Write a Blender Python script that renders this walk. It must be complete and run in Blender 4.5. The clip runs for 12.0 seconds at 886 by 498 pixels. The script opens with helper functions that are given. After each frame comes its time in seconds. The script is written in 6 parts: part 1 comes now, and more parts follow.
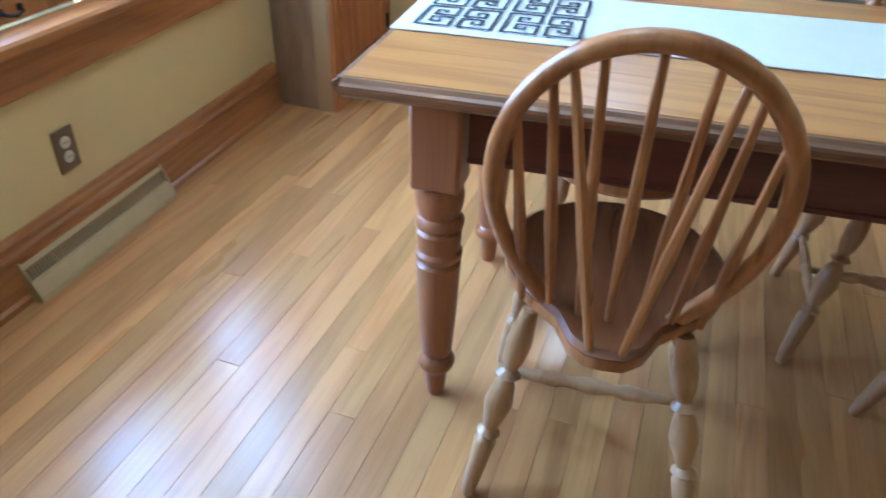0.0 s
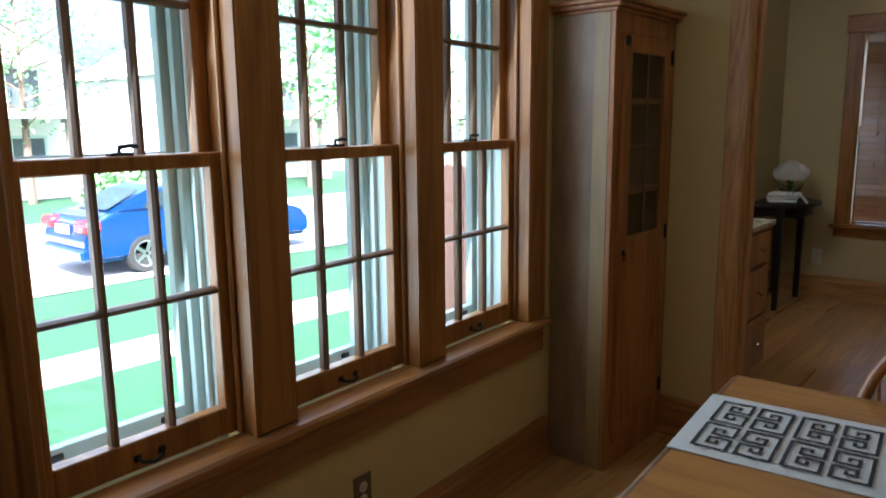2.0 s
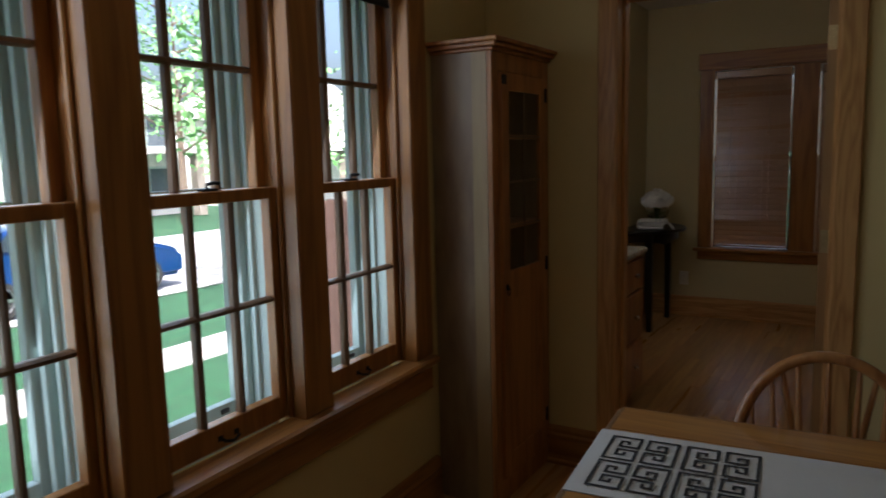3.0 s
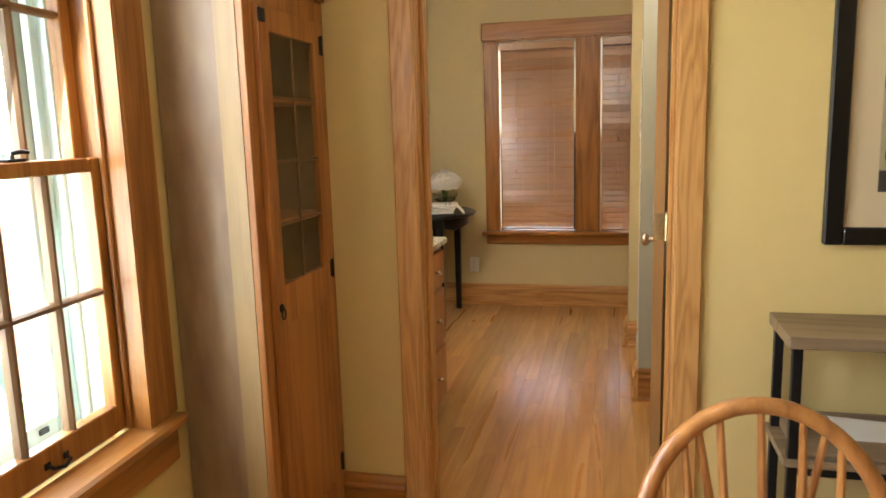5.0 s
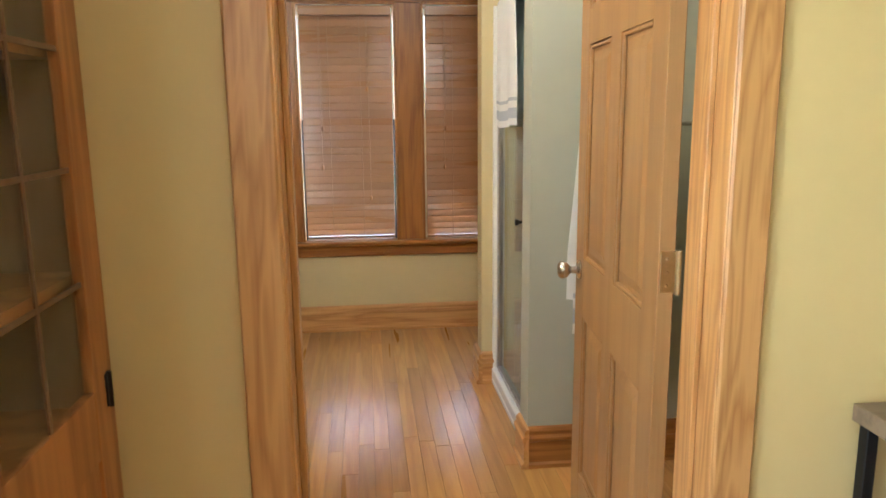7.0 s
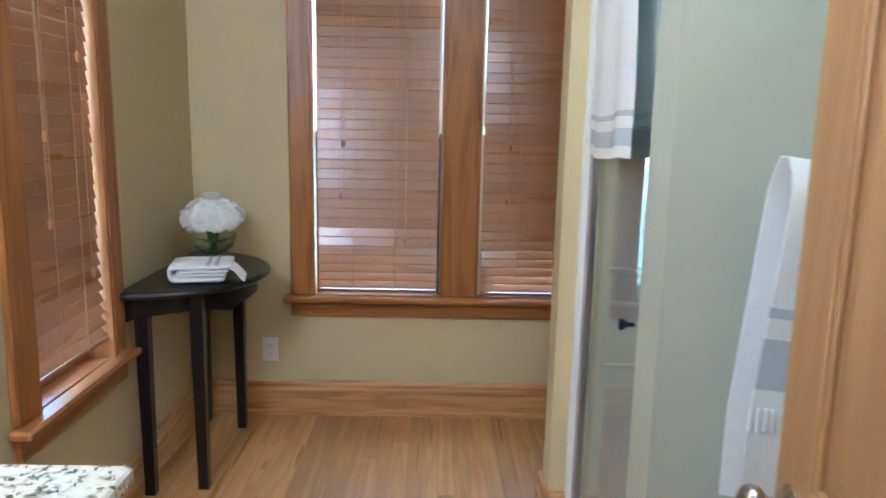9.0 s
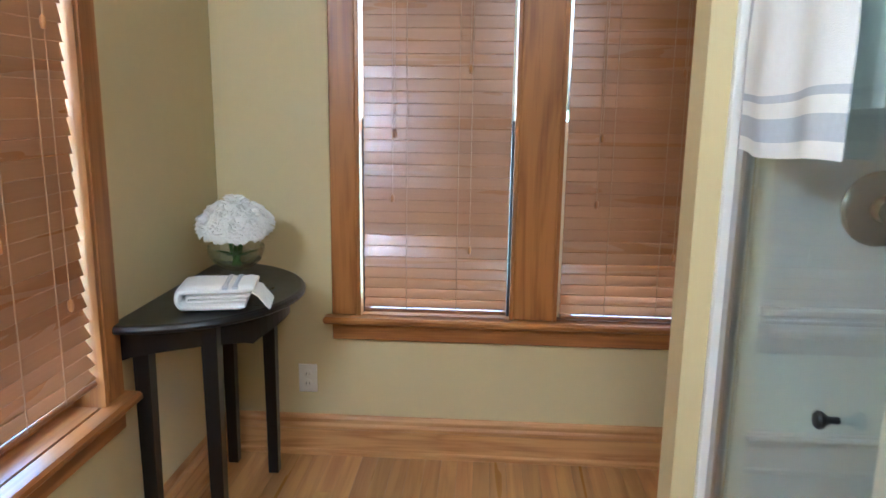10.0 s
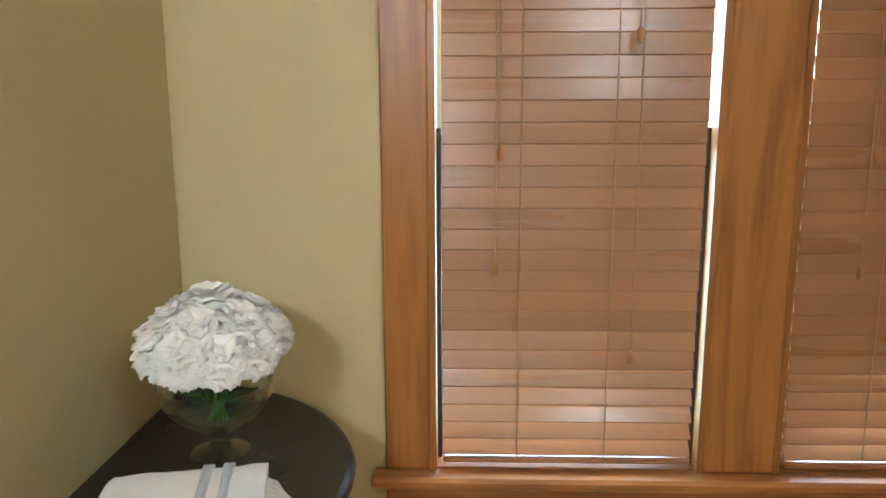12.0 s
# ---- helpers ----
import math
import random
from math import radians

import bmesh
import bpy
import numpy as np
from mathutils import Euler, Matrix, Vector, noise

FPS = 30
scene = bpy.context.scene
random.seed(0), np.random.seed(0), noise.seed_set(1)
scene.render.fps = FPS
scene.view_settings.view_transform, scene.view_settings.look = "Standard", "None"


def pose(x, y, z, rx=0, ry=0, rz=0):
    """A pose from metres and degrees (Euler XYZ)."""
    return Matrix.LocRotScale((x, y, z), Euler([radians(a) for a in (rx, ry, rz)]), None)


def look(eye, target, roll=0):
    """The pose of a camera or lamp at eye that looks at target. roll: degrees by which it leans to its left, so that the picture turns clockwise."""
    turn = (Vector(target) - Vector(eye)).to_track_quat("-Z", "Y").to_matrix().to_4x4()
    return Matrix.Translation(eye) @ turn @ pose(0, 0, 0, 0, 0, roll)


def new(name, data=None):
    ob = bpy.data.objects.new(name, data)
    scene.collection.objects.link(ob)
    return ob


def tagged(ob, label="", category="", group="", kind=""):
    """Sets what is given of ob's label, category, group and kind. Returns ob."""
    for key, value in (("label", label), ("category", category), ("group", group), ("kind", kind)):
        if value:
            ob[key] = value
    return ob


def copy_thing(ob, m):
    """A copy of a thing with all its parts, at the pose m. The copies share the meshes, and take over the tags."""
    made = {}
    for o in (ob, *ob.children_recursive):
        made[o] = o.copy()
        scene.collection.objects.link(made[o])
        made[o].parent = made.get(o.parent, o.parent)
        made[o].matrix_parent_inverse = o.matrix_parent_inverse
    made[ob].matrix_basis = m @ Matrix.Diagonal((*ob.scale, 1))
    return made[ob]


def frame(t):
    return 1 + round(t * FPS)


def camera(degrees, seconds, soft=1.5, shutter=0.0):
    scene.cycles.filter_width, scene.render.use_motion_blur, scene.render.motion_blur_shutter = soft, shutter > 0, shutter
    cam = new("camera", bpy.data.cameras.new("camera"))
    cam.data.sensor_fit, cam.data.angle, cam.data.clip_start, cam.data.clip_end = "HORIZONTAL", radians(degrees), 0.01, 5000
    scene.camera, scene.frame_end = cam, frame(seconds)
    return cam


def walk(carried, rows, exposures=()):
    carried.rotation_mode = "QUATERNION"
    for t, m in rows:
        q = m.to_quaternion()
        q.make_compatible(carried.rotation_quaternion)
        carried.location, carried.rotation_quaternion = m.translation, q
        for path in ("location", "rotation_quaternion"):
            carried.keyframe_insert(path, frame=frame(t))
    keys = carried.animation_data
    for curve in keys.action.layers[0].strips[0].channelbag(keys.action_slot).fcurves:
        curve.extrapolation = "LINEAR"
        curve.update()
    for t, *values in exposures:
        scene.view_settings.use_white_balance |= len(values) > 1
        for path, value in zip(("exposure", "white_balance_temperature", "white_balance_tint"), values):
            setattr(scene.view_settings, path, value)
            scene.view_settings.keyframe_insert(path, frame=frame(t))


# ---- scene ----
cam = camera(63.3, 12.0, 1.6, 0.25)
METRES, EYE, TILT, LEAN, TURN = 8.0, 1.5, 0.0, 0.0, 16.0
PATH = [
    (0, (0.429, 0.604, 1.157), (-0.114, 2.171, 0.04), 1.6),
    (0.5, (0.397, 0.529, 1.185), (-0.463, 2.008, 0.148), 0.3),
    (1, (0.391, 0.506, 1.231), (-0.72, 1.928, 0.37), -0.3),
    (1.5, (0.407, 0.517, 1.312), (-0.837, 1.966, 0.719), -0.1),
    (2, (0.43, 0.528, 1.384), (-0.858, 2.019, 1.042), -0.6),
    (2.5, (0.416, 0.536, 1.412), (-0.841, 2.072, 1.163), -0.6),
    (3, (0.398, 0.57, 1.409), (-0.637, 2.26, 1.146), -1.4),
    (3.5, (0.394, 0.688, 1.39), (-0.404, 2.502, 1.121), -1.5),
    (5.5, (-0.088, 1.486, 1.364), (-0.49, 3.416, 1.023), -1.8),
    (6, (-0.259, 1.746, 1.378), (-0.5, 3.699, 1.016), -1.9),
    (6.5, (-0.4, 1.996, 1.366), (-0.283, 3.957, 0.992), -1.0),
    (8.5, (-0.312, 3.158, 1.402), (-0.039, 5.106, 1.041), -0.3),
    (9, (-0.242, 3.489, 1.402), (-0.214, 5.457, 1.046), 1.2),
    (9.5, (-0.258, 3.786, 1.396), (-0.347, 5.751, 1.035), 1.5),
    (10, (-0.306, 4.089, 1.397), (-0.426, 6.045, 0.998), 0.8),
    (10.5, (-0.373, 4.409, 1.402), (-0.557, 6.36, 1.004), 0.9),
    (11, (-0.449, 4.692, 1.397), (-0.743, 6.633, 1.014), 1.2),
    (11.5, (-0.576, 5.001, 1.401), (-0.809, 6.945, 0.996), 0.6),
    (12, (-0.722, 5.255, 1.359), (-0.782, 7.222, 0.997), -0.2),
]
EXPOSURES = [(0.0, 5.0, 4050, 4), (0.5, 4.75, 4350, 2), (1.0, 4.5, 4700, 2), (1.5, 3.85, 4900, 3), (2.0, 2.65, 5350, 8), (2.5, 1.75, 5500, 10), (3.0, 1.5, 5800, 12), (3.5, 2.78, 7300, 22), (3.7, 3.25, 7300, 21), (5.3, 4.62, 6900, 12), (6.0, 4.65, 6800, 12), (6.7, 4.85, 6250, 8), (8.3, 4.75, 4600, 7), (9.5, 5.05, 4580, 7), (11.0, 5.12, 5150, 3), (12.0, 5.15, 5250, 2)]
walk(cam, [(t, look(eye, target, roll)) for t, eye, target, roll in PATH], EXPOSURES)

WEST = Matrix.Translation((-1.115, 2.9, 0)) @ pose(0, 0, 0, 0, 0, 3.0) @ Matrix.Translation((1.115, -2.9, 0))  # the window wall stands slightly out of square

# ---- light ----
world = bpy.data.worlds.new("sky")
scene.world = world
world.use_nodes = True
wn = world.node_tree
sky = wn.nodes.new("ShaderNodeTexSky")
sky.sky_type, sky.sun_disc = "NISHITA", False
sky.sun_elevation, sky.sun_rotation = radians(52), radians(125)
sky.air_density, sky.dust_density = 1.0, 8.0
wn.links.new(sky.outputs[0], wn.nodes["Background"].inputs[0])
wn.nodes["Background"].inputs[1].default_value = 0.15


def lamp(name, kind, power, m, colour, **more):
    data = bpy.data.lights.new(name, kind)
    data.energy, data.color = power, colour
    if "size" in more:
        data.shape, data.size, data.size_y = "RECTANGLE", more["size"][0], more["size"][1]
    if "angle" in more:
        data.angle = more["angle"]
    if "soft" in more:
        data.shadow_soft_size = more["soft"]
    ob = new(name, data)
    ob.matrix_world = m
    return ob


lamp("sun", "SUN", 5.0, look((6, -4.2, 9.4), (0, 0, 0)), (1.0, 0.93, 0.82), angle=radians(0.6))
# daylight in the dining room's windows
for wy in (1.25, 1.88, 2.53):
    lamp("window_daylight", "AREA", 0.92, WEST @ look((-1.25, wy, 1.33), (0.6, wy, 0.95)), (0.86, 0.95, 1.0), size=(0.46, 1.3))
# vanity lamp, shower lamp and added fill lamps in the dining and living rooms
lamp("vanity_lamp", "AREA", 0.5, look((-1.22, 4.05, 2.0), (-0.7, 6.2, 0.5)), (0.90, 0.95, 1.0), size=(0.3, 0.08))
lamp("bath_ceiling_lamp", "POINT", 0.68, pose(0.05, 4.6, 2.36), (1.0, 0.94, 0.84), soft=0.09)
# unseen fill, placed to lift the window wall and the strip beside the cupboard
lamp("dining_fill_lamp", "POINT", 0.48, pose(-0.1, 1.85, 2.38), (1.0, 0.87, 0.68), soft=0.1)
# unseen fill from the living room, added to even out the end wall
lamp("living_fill_lamp", "POINT", 0.27, pose(0.3, -1.0, 2.35), (1.0, 0.88, 0.7), soft=0.15)

# ---- materials ----


def material(name, colour, rough=0.5, metal=0.0, spread=0.0, scale=6.0, bump=0.0, bump_scale=40.0, stretch=(1, 1, 1), dark=None, mix=0.5, piece=0.0, coat=0.0, spec=0.5):
    """Base colour with two scales of variation, an uneven gloss and a fine relief."""
    m = bpy.data.materials.new(name)
    m.use_nodes = True
    n, l = m.node_tree.nodes, m.node_tree.links
    b = n["Principled BSDF"]
    b.inputs["Metallic"].default_value = metal
    b.inputs["Coat Weight"].default_value = coat
    b.inputs["Coat Roughness"].default_value = 0.18
    b.inputs["Specular IOR Level"].default_value = spec
    tc = n.new("ShaderNodeTexCoord")
    mp = n.new("ShaderNodeMapping")
    mp.inputs["Scale"].default_value = stretch
    l.new(tc.outputs["Object"], mp.inputs[0])
    a = n.new("ShaderNodeTexNoise")
    a.inputs["Scale"].default_value, a.inputs["Detail"].default_value = scale, 6
    l.new(mp.outputs[0], a.inputs[0])
    c = n.new("ShaderNodeTexNoise")
    c.inputs["Scale"].default_value, c.inputs["Detail"].default_value = scale * 7, 4
    l.new(mp.outputs[0], c.inputs[0])
    add = n.new("ShaderNodeMath")
    add.operation = "MULTIPLY_ADD"
    add.inputs[1].default_value = 0.45
    l.new(c.outputs["Fac"], add.inputs[0])
    sc = n.new("ShaderNodeMath")
    sc.operation = "MULTIPLY"
    sc.inputs[1].default_value = 0.55
    l.new(a.outputs["Fac"], sc.inputs[0])
    l.new(sc.outputs[0], add.inputs[2])
    ramp = n.new("ShaderNodeValToRGB")
    d = dark or tuple(v * (1 - spread) for v in colour)
    ramp.color_ramp.elements[0].color, ramp.color_ramp.elements[0].position = (*d, 1), 0.5 - 0.5 * mix
    ramp.color_ramp.elements[1].color, ramp.color_ramp.elements[1].position = (*colour, 1), 0.5 + 0.4 * mix
    l.new(add.outputs[0], ramp.inputs[0])
    out = ramp.outputs[0]
    if piece:
        oi = n.new("ShaderNodeObjectInfo")
        hs = n.new("ShaderNodeHueSaturation")
        mr = n.new("ShaderNodeMapRange")
        mr.inputs[3].default_value, mr.inputs[4].default_value = 1 - piece, 1 + piece
        l.new(oi.outputs["Random"], mr.inputs[0])
        l.new(mr.outputs[0], hs.inputs["Value"])
        l.new(out, hs.inputs["Color"])
        out = hs.outputs[0]
    l.new(out, b.inputs["Base Color"])
    rr = n.new("ShaderNodeMapRange")
    rr.inputs[3].default_value, rr.inputs[4].default_value = max(0.02, rough - 0.07), min(1, rough + 0.07)
    l.new(a.outputs["Fac"], rr.inputs[0])
    l.new(rr.outputs[0], b.inputs["Roughness"])
    if bump:
        bt = n.new("ShaderNodeTexNoise")
        bt.inputs["Scale"].default_value, bt.inputs["Detail"].default_value = bump_scale, 5
        l.new(mp.outputs[0], bt.inputs[0])
        bn = n.new("ShaderNodeBump")
        bn.inputs["Strength"].default_value, bn.inputs["Distance"].default_value = bump, 0.004
        l.new(bt.outputs["Fac"], bn.inputs["Height"])
        l.new(bn.outputs[0], b.inputs["Normal"])
    return m


def wood(name, light, dark, axis=2, rough=0.38, figure=1.0, piece=0.0, coat=0.0, bump=0.08, shift=True):
    """Wood with long figure, cathedral bands and fine pores along one axis."""
    m = bpy.data.materials.new(name)
    m.use_nodes = True
    n, l = m.node_tree.nodes, m.node_tree.links
    b = n["Principled BSDF"]
    b.inputs["Coat Weight"].default_value, b.inputs["Coat Roughness"].default_value = coat, 0.22
    tc = n.new("ShaderNodeTexCoord")
    oi = n.new("ShaderNodeObjectInfo")
    off = n.new("ShaderNodeVectorMath")
    off.operation = "MULTIPLY_ADD"
    cx = n.new("ShaderNodeCombineXYZ")
    for i in range(3):
        l.new(oi.outputs["Random"], cx.inputs[i])
    l.new(cx.outputs[0], off.inputs[0])
    off.inputs[1].default_value = (17, 23, 31)
    l.new(tc.outputs["Object"], off.inputs[2])
    mp = n.new("ShaderNodeMapping")
    s = [9.0, 9.0, 9.0]
    s[axis] = 0.75
    mp.inputs["Scale"].default_value = s
    l.new(off.outputs[0] if shift else tc.outputs["Object"], mp.inputs[0])
    big = n.new("ShaderNodeTexNoise")
    big.inputs["Scale"].default_value, big.inputs["Detail"].default_value, big.inputs["Distortion"].default_value = 1.1, 3, 0.6
    l.new(mp.outputs[0], big.inputs[0])
    rings = n.new("ShaderNodeMath")
    rings.operation = "MULTIPLY"
    rings.inputs[1].default_value = 9.0 * figure
    l.new(big.outputs["Fac"], rings.inputs[0])
    fr = n.new("ShaderNodeMath")
    fr.operation = "PINGPONG"
    fr.inputs[1].default_value = 1.0
    l.new(rings.outputs[0], fr.inputs[0])
    mp2 = n.new("ShaderNodeMapping")
    s2 = [160.0, 160.0, 160.0]
    s2[axis] = 4.0
    mp2.inputs["Scale"].default_value = s2
    l.new(off.outputs[0] if shift else tc.outputs["Object"], mp2.inputs[0])
    pore = n.new("ShaderNodeTexNoise")
    pore.inputs["Scale"].default_value, pore.inputs["Detail"].default_value = 1.0, 3
    l.new(mp2.outputs[0], pore.inputs[0])
    mixf = n.new("ShaderNodeMath")
    mixf.operation = "MULTIPLY_ADD"
    mixf.inputs[1].default_value = 0.5
    l.new(fr.outputs[0], mixf.inputs[0])
    hp = n.new("ShaderNodeMath")
    hp.operation = "MULTIPLY"
    hp.inputs[1].default_value = 0.6
    l.new(pore.outputs["Fac"], hp.inputs[0])
    l.new(hp.outputs[0], mixf.inputs[2])
    ramp = n.new("ShaderNodeValToRGB")
    ramp.color_ramp.elements[0].color, ramp.color_ramp.elements[0].position = (*dark, 1), 0.12
    ramp.color_ramp.elements[1].color, ramp.color_ramp.elements[1].position = (*light, 1), 0.72
    l.new(mixf.outputs[0], ramp.inputs[0])
    out = ramp.outputs[0]
    if piece:
        hs = n.new("ShaderNodeHueSaturation")
        mr = n.new("ShaderNodeMapRange")
        mr.inputs[3].default_value, mr.inputs[4].default_value = 1 - piece, 1 + piece
        l.new(oi.outputs["Random"], mr.inputs[0])
        l.new(mr.outputs[0], hs.inputs["Value"])
        # a second draw from the same number turns some pieces redder and some yellower
        mu_, fc_, hr_ = n.new("ShaderNodeMath"), n.new("ShaderNodeMath"), n.new("ShaderNodeMapRange")
        mu_.operation, fc_.operation = "MULTIPLY", "FRACT"
        mu_.inputs[1].default_value = 37.7
        hr_.inputs[3].default_value, hr_.inputs[4].default_value = 0.5 - piece * 0.02, 0.5 + piece * 0.035
        l.new(oi.outputs["Random"], mu_.inputs[0])
        l.new(mu_.outputs[0], fc_.inputs[0])
        l.new(fc_.outputs[0], hr_.inputs[0])
        l.new(hr_.outputs[0], hs.inputs["Hue"])
        l.new(out, hs.inputs["Color"])
        out = hs.outputs[0]
    l.new(out, b.inputs["Base Color"])
    rr = n.new("ShaderNodeMapRange")
    rr.inputs[3].default_value, rr.inputs[4].default_value = rough - 0.06, rough + 0.1
    l.new(big.outputs["Fac"], rr.inputs[0])
    l.new(rr.outputs[0], b.inputs["Roughness"])
    bn = n.new("ShaderNodeBump")
    bn.inputs["Strength"].default_value, bn.inputs["Distance"].default_value = bump, 0.002
    l.new(pore.outputs["Fac"], bn.inputs["Height"])
    l.new(bn.outputs[0], b.inputs["Normal"])
    return m


def glass_material(name, tint=(1, 1, 1), rough=0.0, power=5.0, base=0.02):
    m = bpy.data.materials.new(name)
    m.use_nodes = True
    n, l = m.node_tree.nodes, m.node_tree.links
    n.remove(n["Principled BSDF"])
    tr, gl, mx, fr = n.new("ShaderNodeBsdfTransparent"), n.new("ShaderNodeBsdfGlossy"), n.new("ShaderNodeMixShader"), n.new("ShaderNodeLayerWeight")
    tr.inputs[0].default_value = (*tint, 1)
    gl.inputs["Roughness"].default_value = rough
    pw, ad = n.new("ShaderNodeMath"), n.new("ShaderNodeMath")
    pw.operation, ad.operation = "POWER", "MULTIPLY_ADD"
    pw.inputs[1].default_value, ad.inputs[1].default_value, ad.inputs[2].default_value = power, 0.9, base
    fr.inputs["Blend"].default_value = 0.5
    l.new(fr.outputs["Facing"], pw.inputs[0])
    l.new(pw.outputs[0], ad.inputs[0])
    l.new(ad.outputs[0], mx.inputs[0])
    l.new(tr.outputs[0], mx.inputs[1])
    l.new(gl.outputs[0], mx.inputs[2])
    l.new(mx.outputs[0], n["Material Output"].inputs[0])
    return m


def glow_material(name, colour, strength):
    m = bpy.data.materials.new(name)
    m.use_nodes = True
    b = m.node_tree.nodes["Principled BSDF"]
    b.inputs["Emission Color"].default_value, b.inputs["Emission Strength"].default_value = (*colour, 1), strength
    return m


PAINT = material("cream_paint", (0.69, 0.535, 0.235), 0.6, spread=0.05, scale=2.5, bump=0.05, bump_scale=90)
BATH_PAINT = material("beige_paint", (0.63, 0.525, 0.28), 0.6, spread=0.05, scale=2.5, bump=0.05, bump_scale=90)
GREY_PAINT = material("sage_grey_paint", (0.46, 0.47, 0.385), 0.6, spread=0.05, scale=2.5, bump=0.05, bump_scale=90)
CEIL = material("white_ceiling_paint", (0.8, 0.78, 0.72), 0.8, spread=0.04, bump=0.05)
TRIM_L, TRIM_D = (0.40, 0.17, 0.039), (0.21, 0.074, 0.017)
TRIM = wood("fir_trim_upright", TRIM_L, TRIM_D, 2, 0.34)
TRIM_Y = wood("fir_trim_along", TRIM_L, TRIM_D, 1, 0.32, coat=0.3)
TRIM_X = wood("fir_trim_across", TRIM_L, TRIM_D, 0, 0.34)
OAK_L, OAK_D = (0.60, 0.325, 0.115), (0.37, 0.16, 0.045)
OAK = wood("oak_casing", OAK_L, OAK_D, 2, 0.36, 2.4)
OAK_X = wood("oak_baseboard", OAK_L, OAK_D, 0, 0.36, 1.2)
OAK_Y = wood("oak_baseboard_along", OAK_L, OAK_D, 1, 0.36, 1.2)
DOORWOOD = wood("pine_door", (0.40, 0.225, 0.085), (0.31, 0.162, 0.058), 2, 0.4, 0.55)
CABWOOD = wood("cabinet_pine", (0.46, 0.20, 0.06), (0.25, 0.085, 0.02), 2, 0.36, 0.9)
# grey-to-cream blotches paint the window's soft reflection, with some patina, into the colour
CABSIDE = material("cabinet_side_panel", (0.40, 0.29, 0.165), 0.4, scale=2.2, stretch=(1.6, 1.6, 0.45), dark=(0.16, 0.085, 0.055), mix=0.55, bump=0.05, bump_scale=60, coat=0.1)
FLOORW = wood("fir_floor_board", (0.55, 0.285, 0.088), (0.40, 0.183, 0.051), 1, 0.28, 0.9, piece=0.17, coat=0.6)
TABLEW = wood("table_top_pine", (0.50, 0.235, 0.058), (0.33, 0.13, 0.03), 0, 0.3, 0.9, coat=0.2)
TABLELEG = wood("table_leg_pine", (0.36, 0.15, 0.055), (0.20, 0.07, 0.025), 2, 0.32, 0.6)
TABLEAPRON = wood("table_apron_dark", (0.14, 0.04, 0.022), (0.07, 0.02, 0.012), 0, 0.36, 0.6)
CHAIRW = wood("chair_oak", (0.45, 0.20, 0.06), (0.24, 0.085, 0.022), 2, 0.28, 0.8, coat=0.2)
CHAIRLEG = wood("chair_leg_worn", (0.52, 0.32, 0.145), (0.32, 0.17, 0.065), 2, 0.3, 0.8, coat=0.3)
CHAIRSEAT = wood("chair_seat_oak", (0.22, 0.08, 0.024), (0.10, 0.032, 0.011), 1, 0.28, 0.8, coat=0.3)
SLATW = wood("blind_slat_cherry", (0.37, 0.178, 0.074), (0.31, 0.144, 0.057), 0, 0.27, 0.12, piece=0.08, coat=0.4)
SLATW_Y = wood("blind_slat_cherry_side", (0.37, 0.165, 0.09), (0.27, 0.11, 0.056), 1, 0.36, 0.4, piece=0.06)
MUNTIN = wood("window_muntin_pine", (0.22, 0.125, 0.06), (0.11, 0.055, 0.025), 2, 0.45, 0.5)
SHELFWOOD = wood("grey_brown_shelf_board", (0.26, 0.185, 0.11), (0.15, 0.105, 0.06), 0, 0.5, 0.8)
FENCEW = wood("brown_fence_board", (0.11, 0.06, 0.047), (0.06, 0.032, 0.025), 2, 0.75, 0.6, piece=0.15)
BLACK = material("black_satin_paint", (0.006, 0.0055, 0.005), 0.3, spread=0.3, scale=12, bump=0.03)
BLACKMETAL = material("black_iron", (0.02, 0.02, 0.021), 0.45, metal=0.6, spread=0.3, scale=20)
NICKEL = material("satin_nickel", (0.62, 0.58, 0.52), 0.24, metal=1.0, spread=0.12, scale=20)
ALU = material("brushed_aluminium", (0.52, 0.52, 0.54), 0.3, metal=1.0, spread=0.15, scale=8, stretch=(8, 8, 0.4))
BRASS = material("worn_brass", (0.62, 0.50, 0.28), 0.32, metal=1.0, spread=0.25, scale=25)
VENT = material("tan_vent_enamel", (0.58, 0.46, 0.24), 0.4, spread=0.12, scale=14)
VENTDARK = material("dark_vent_slot", (0.04, 0.032, 0.02), 0.7, spread=0.2)
PLATE = material("brown_outlet_plate", (0.17, 0.12, 0.07), 0.35, metal=0.3, spread=0.15)
IVORY = material("ivory_plastic", (0.72, 0.66, 0.52), 0.4, spread=0.05)
WHITEP = material("white_plastic", (0.8, 0.79, 0.75), 0.35, spread=0.04)
SHOWER = material("white_shower_wall", (0.78, 0.80, 0.79), 0.25, spread=0.04, scale=3)
VINYL = material("white_vinyl_frame", (0.53, 0.63, 0.59), 0.45, spread=0.06)
SCREEN = material("dark_window_screen_frame", (0.03, 0.03, 0.035), 0.5, spread=0.2)
CLOTH = material("white_cotton_towel", (0.90, 0.90, 0.88), 0.9, spread=0.07, scale=40, bump=0.7, bump_scale=420)
CLOTHGREY = material("grey_towel_stripe", (0.58, 0.62, 0.67), 0.9, spread=0.15, scale=60, bump=0.7, bump_scale=420)
LINEN = material("white_linen_runner", (0.74, 0.71, 0.65), 0.85, spread=0.06, scale=20, bump=0.5, bump_scale=500)
PRINT = material("black_print", (0.035, 0.032, 0.03), 0.8, spread=0.3, scale=80)
PETAL = material("white_petal", (0.93, 0.91, 0.86), 0.7, spread=0.1, scale=30)
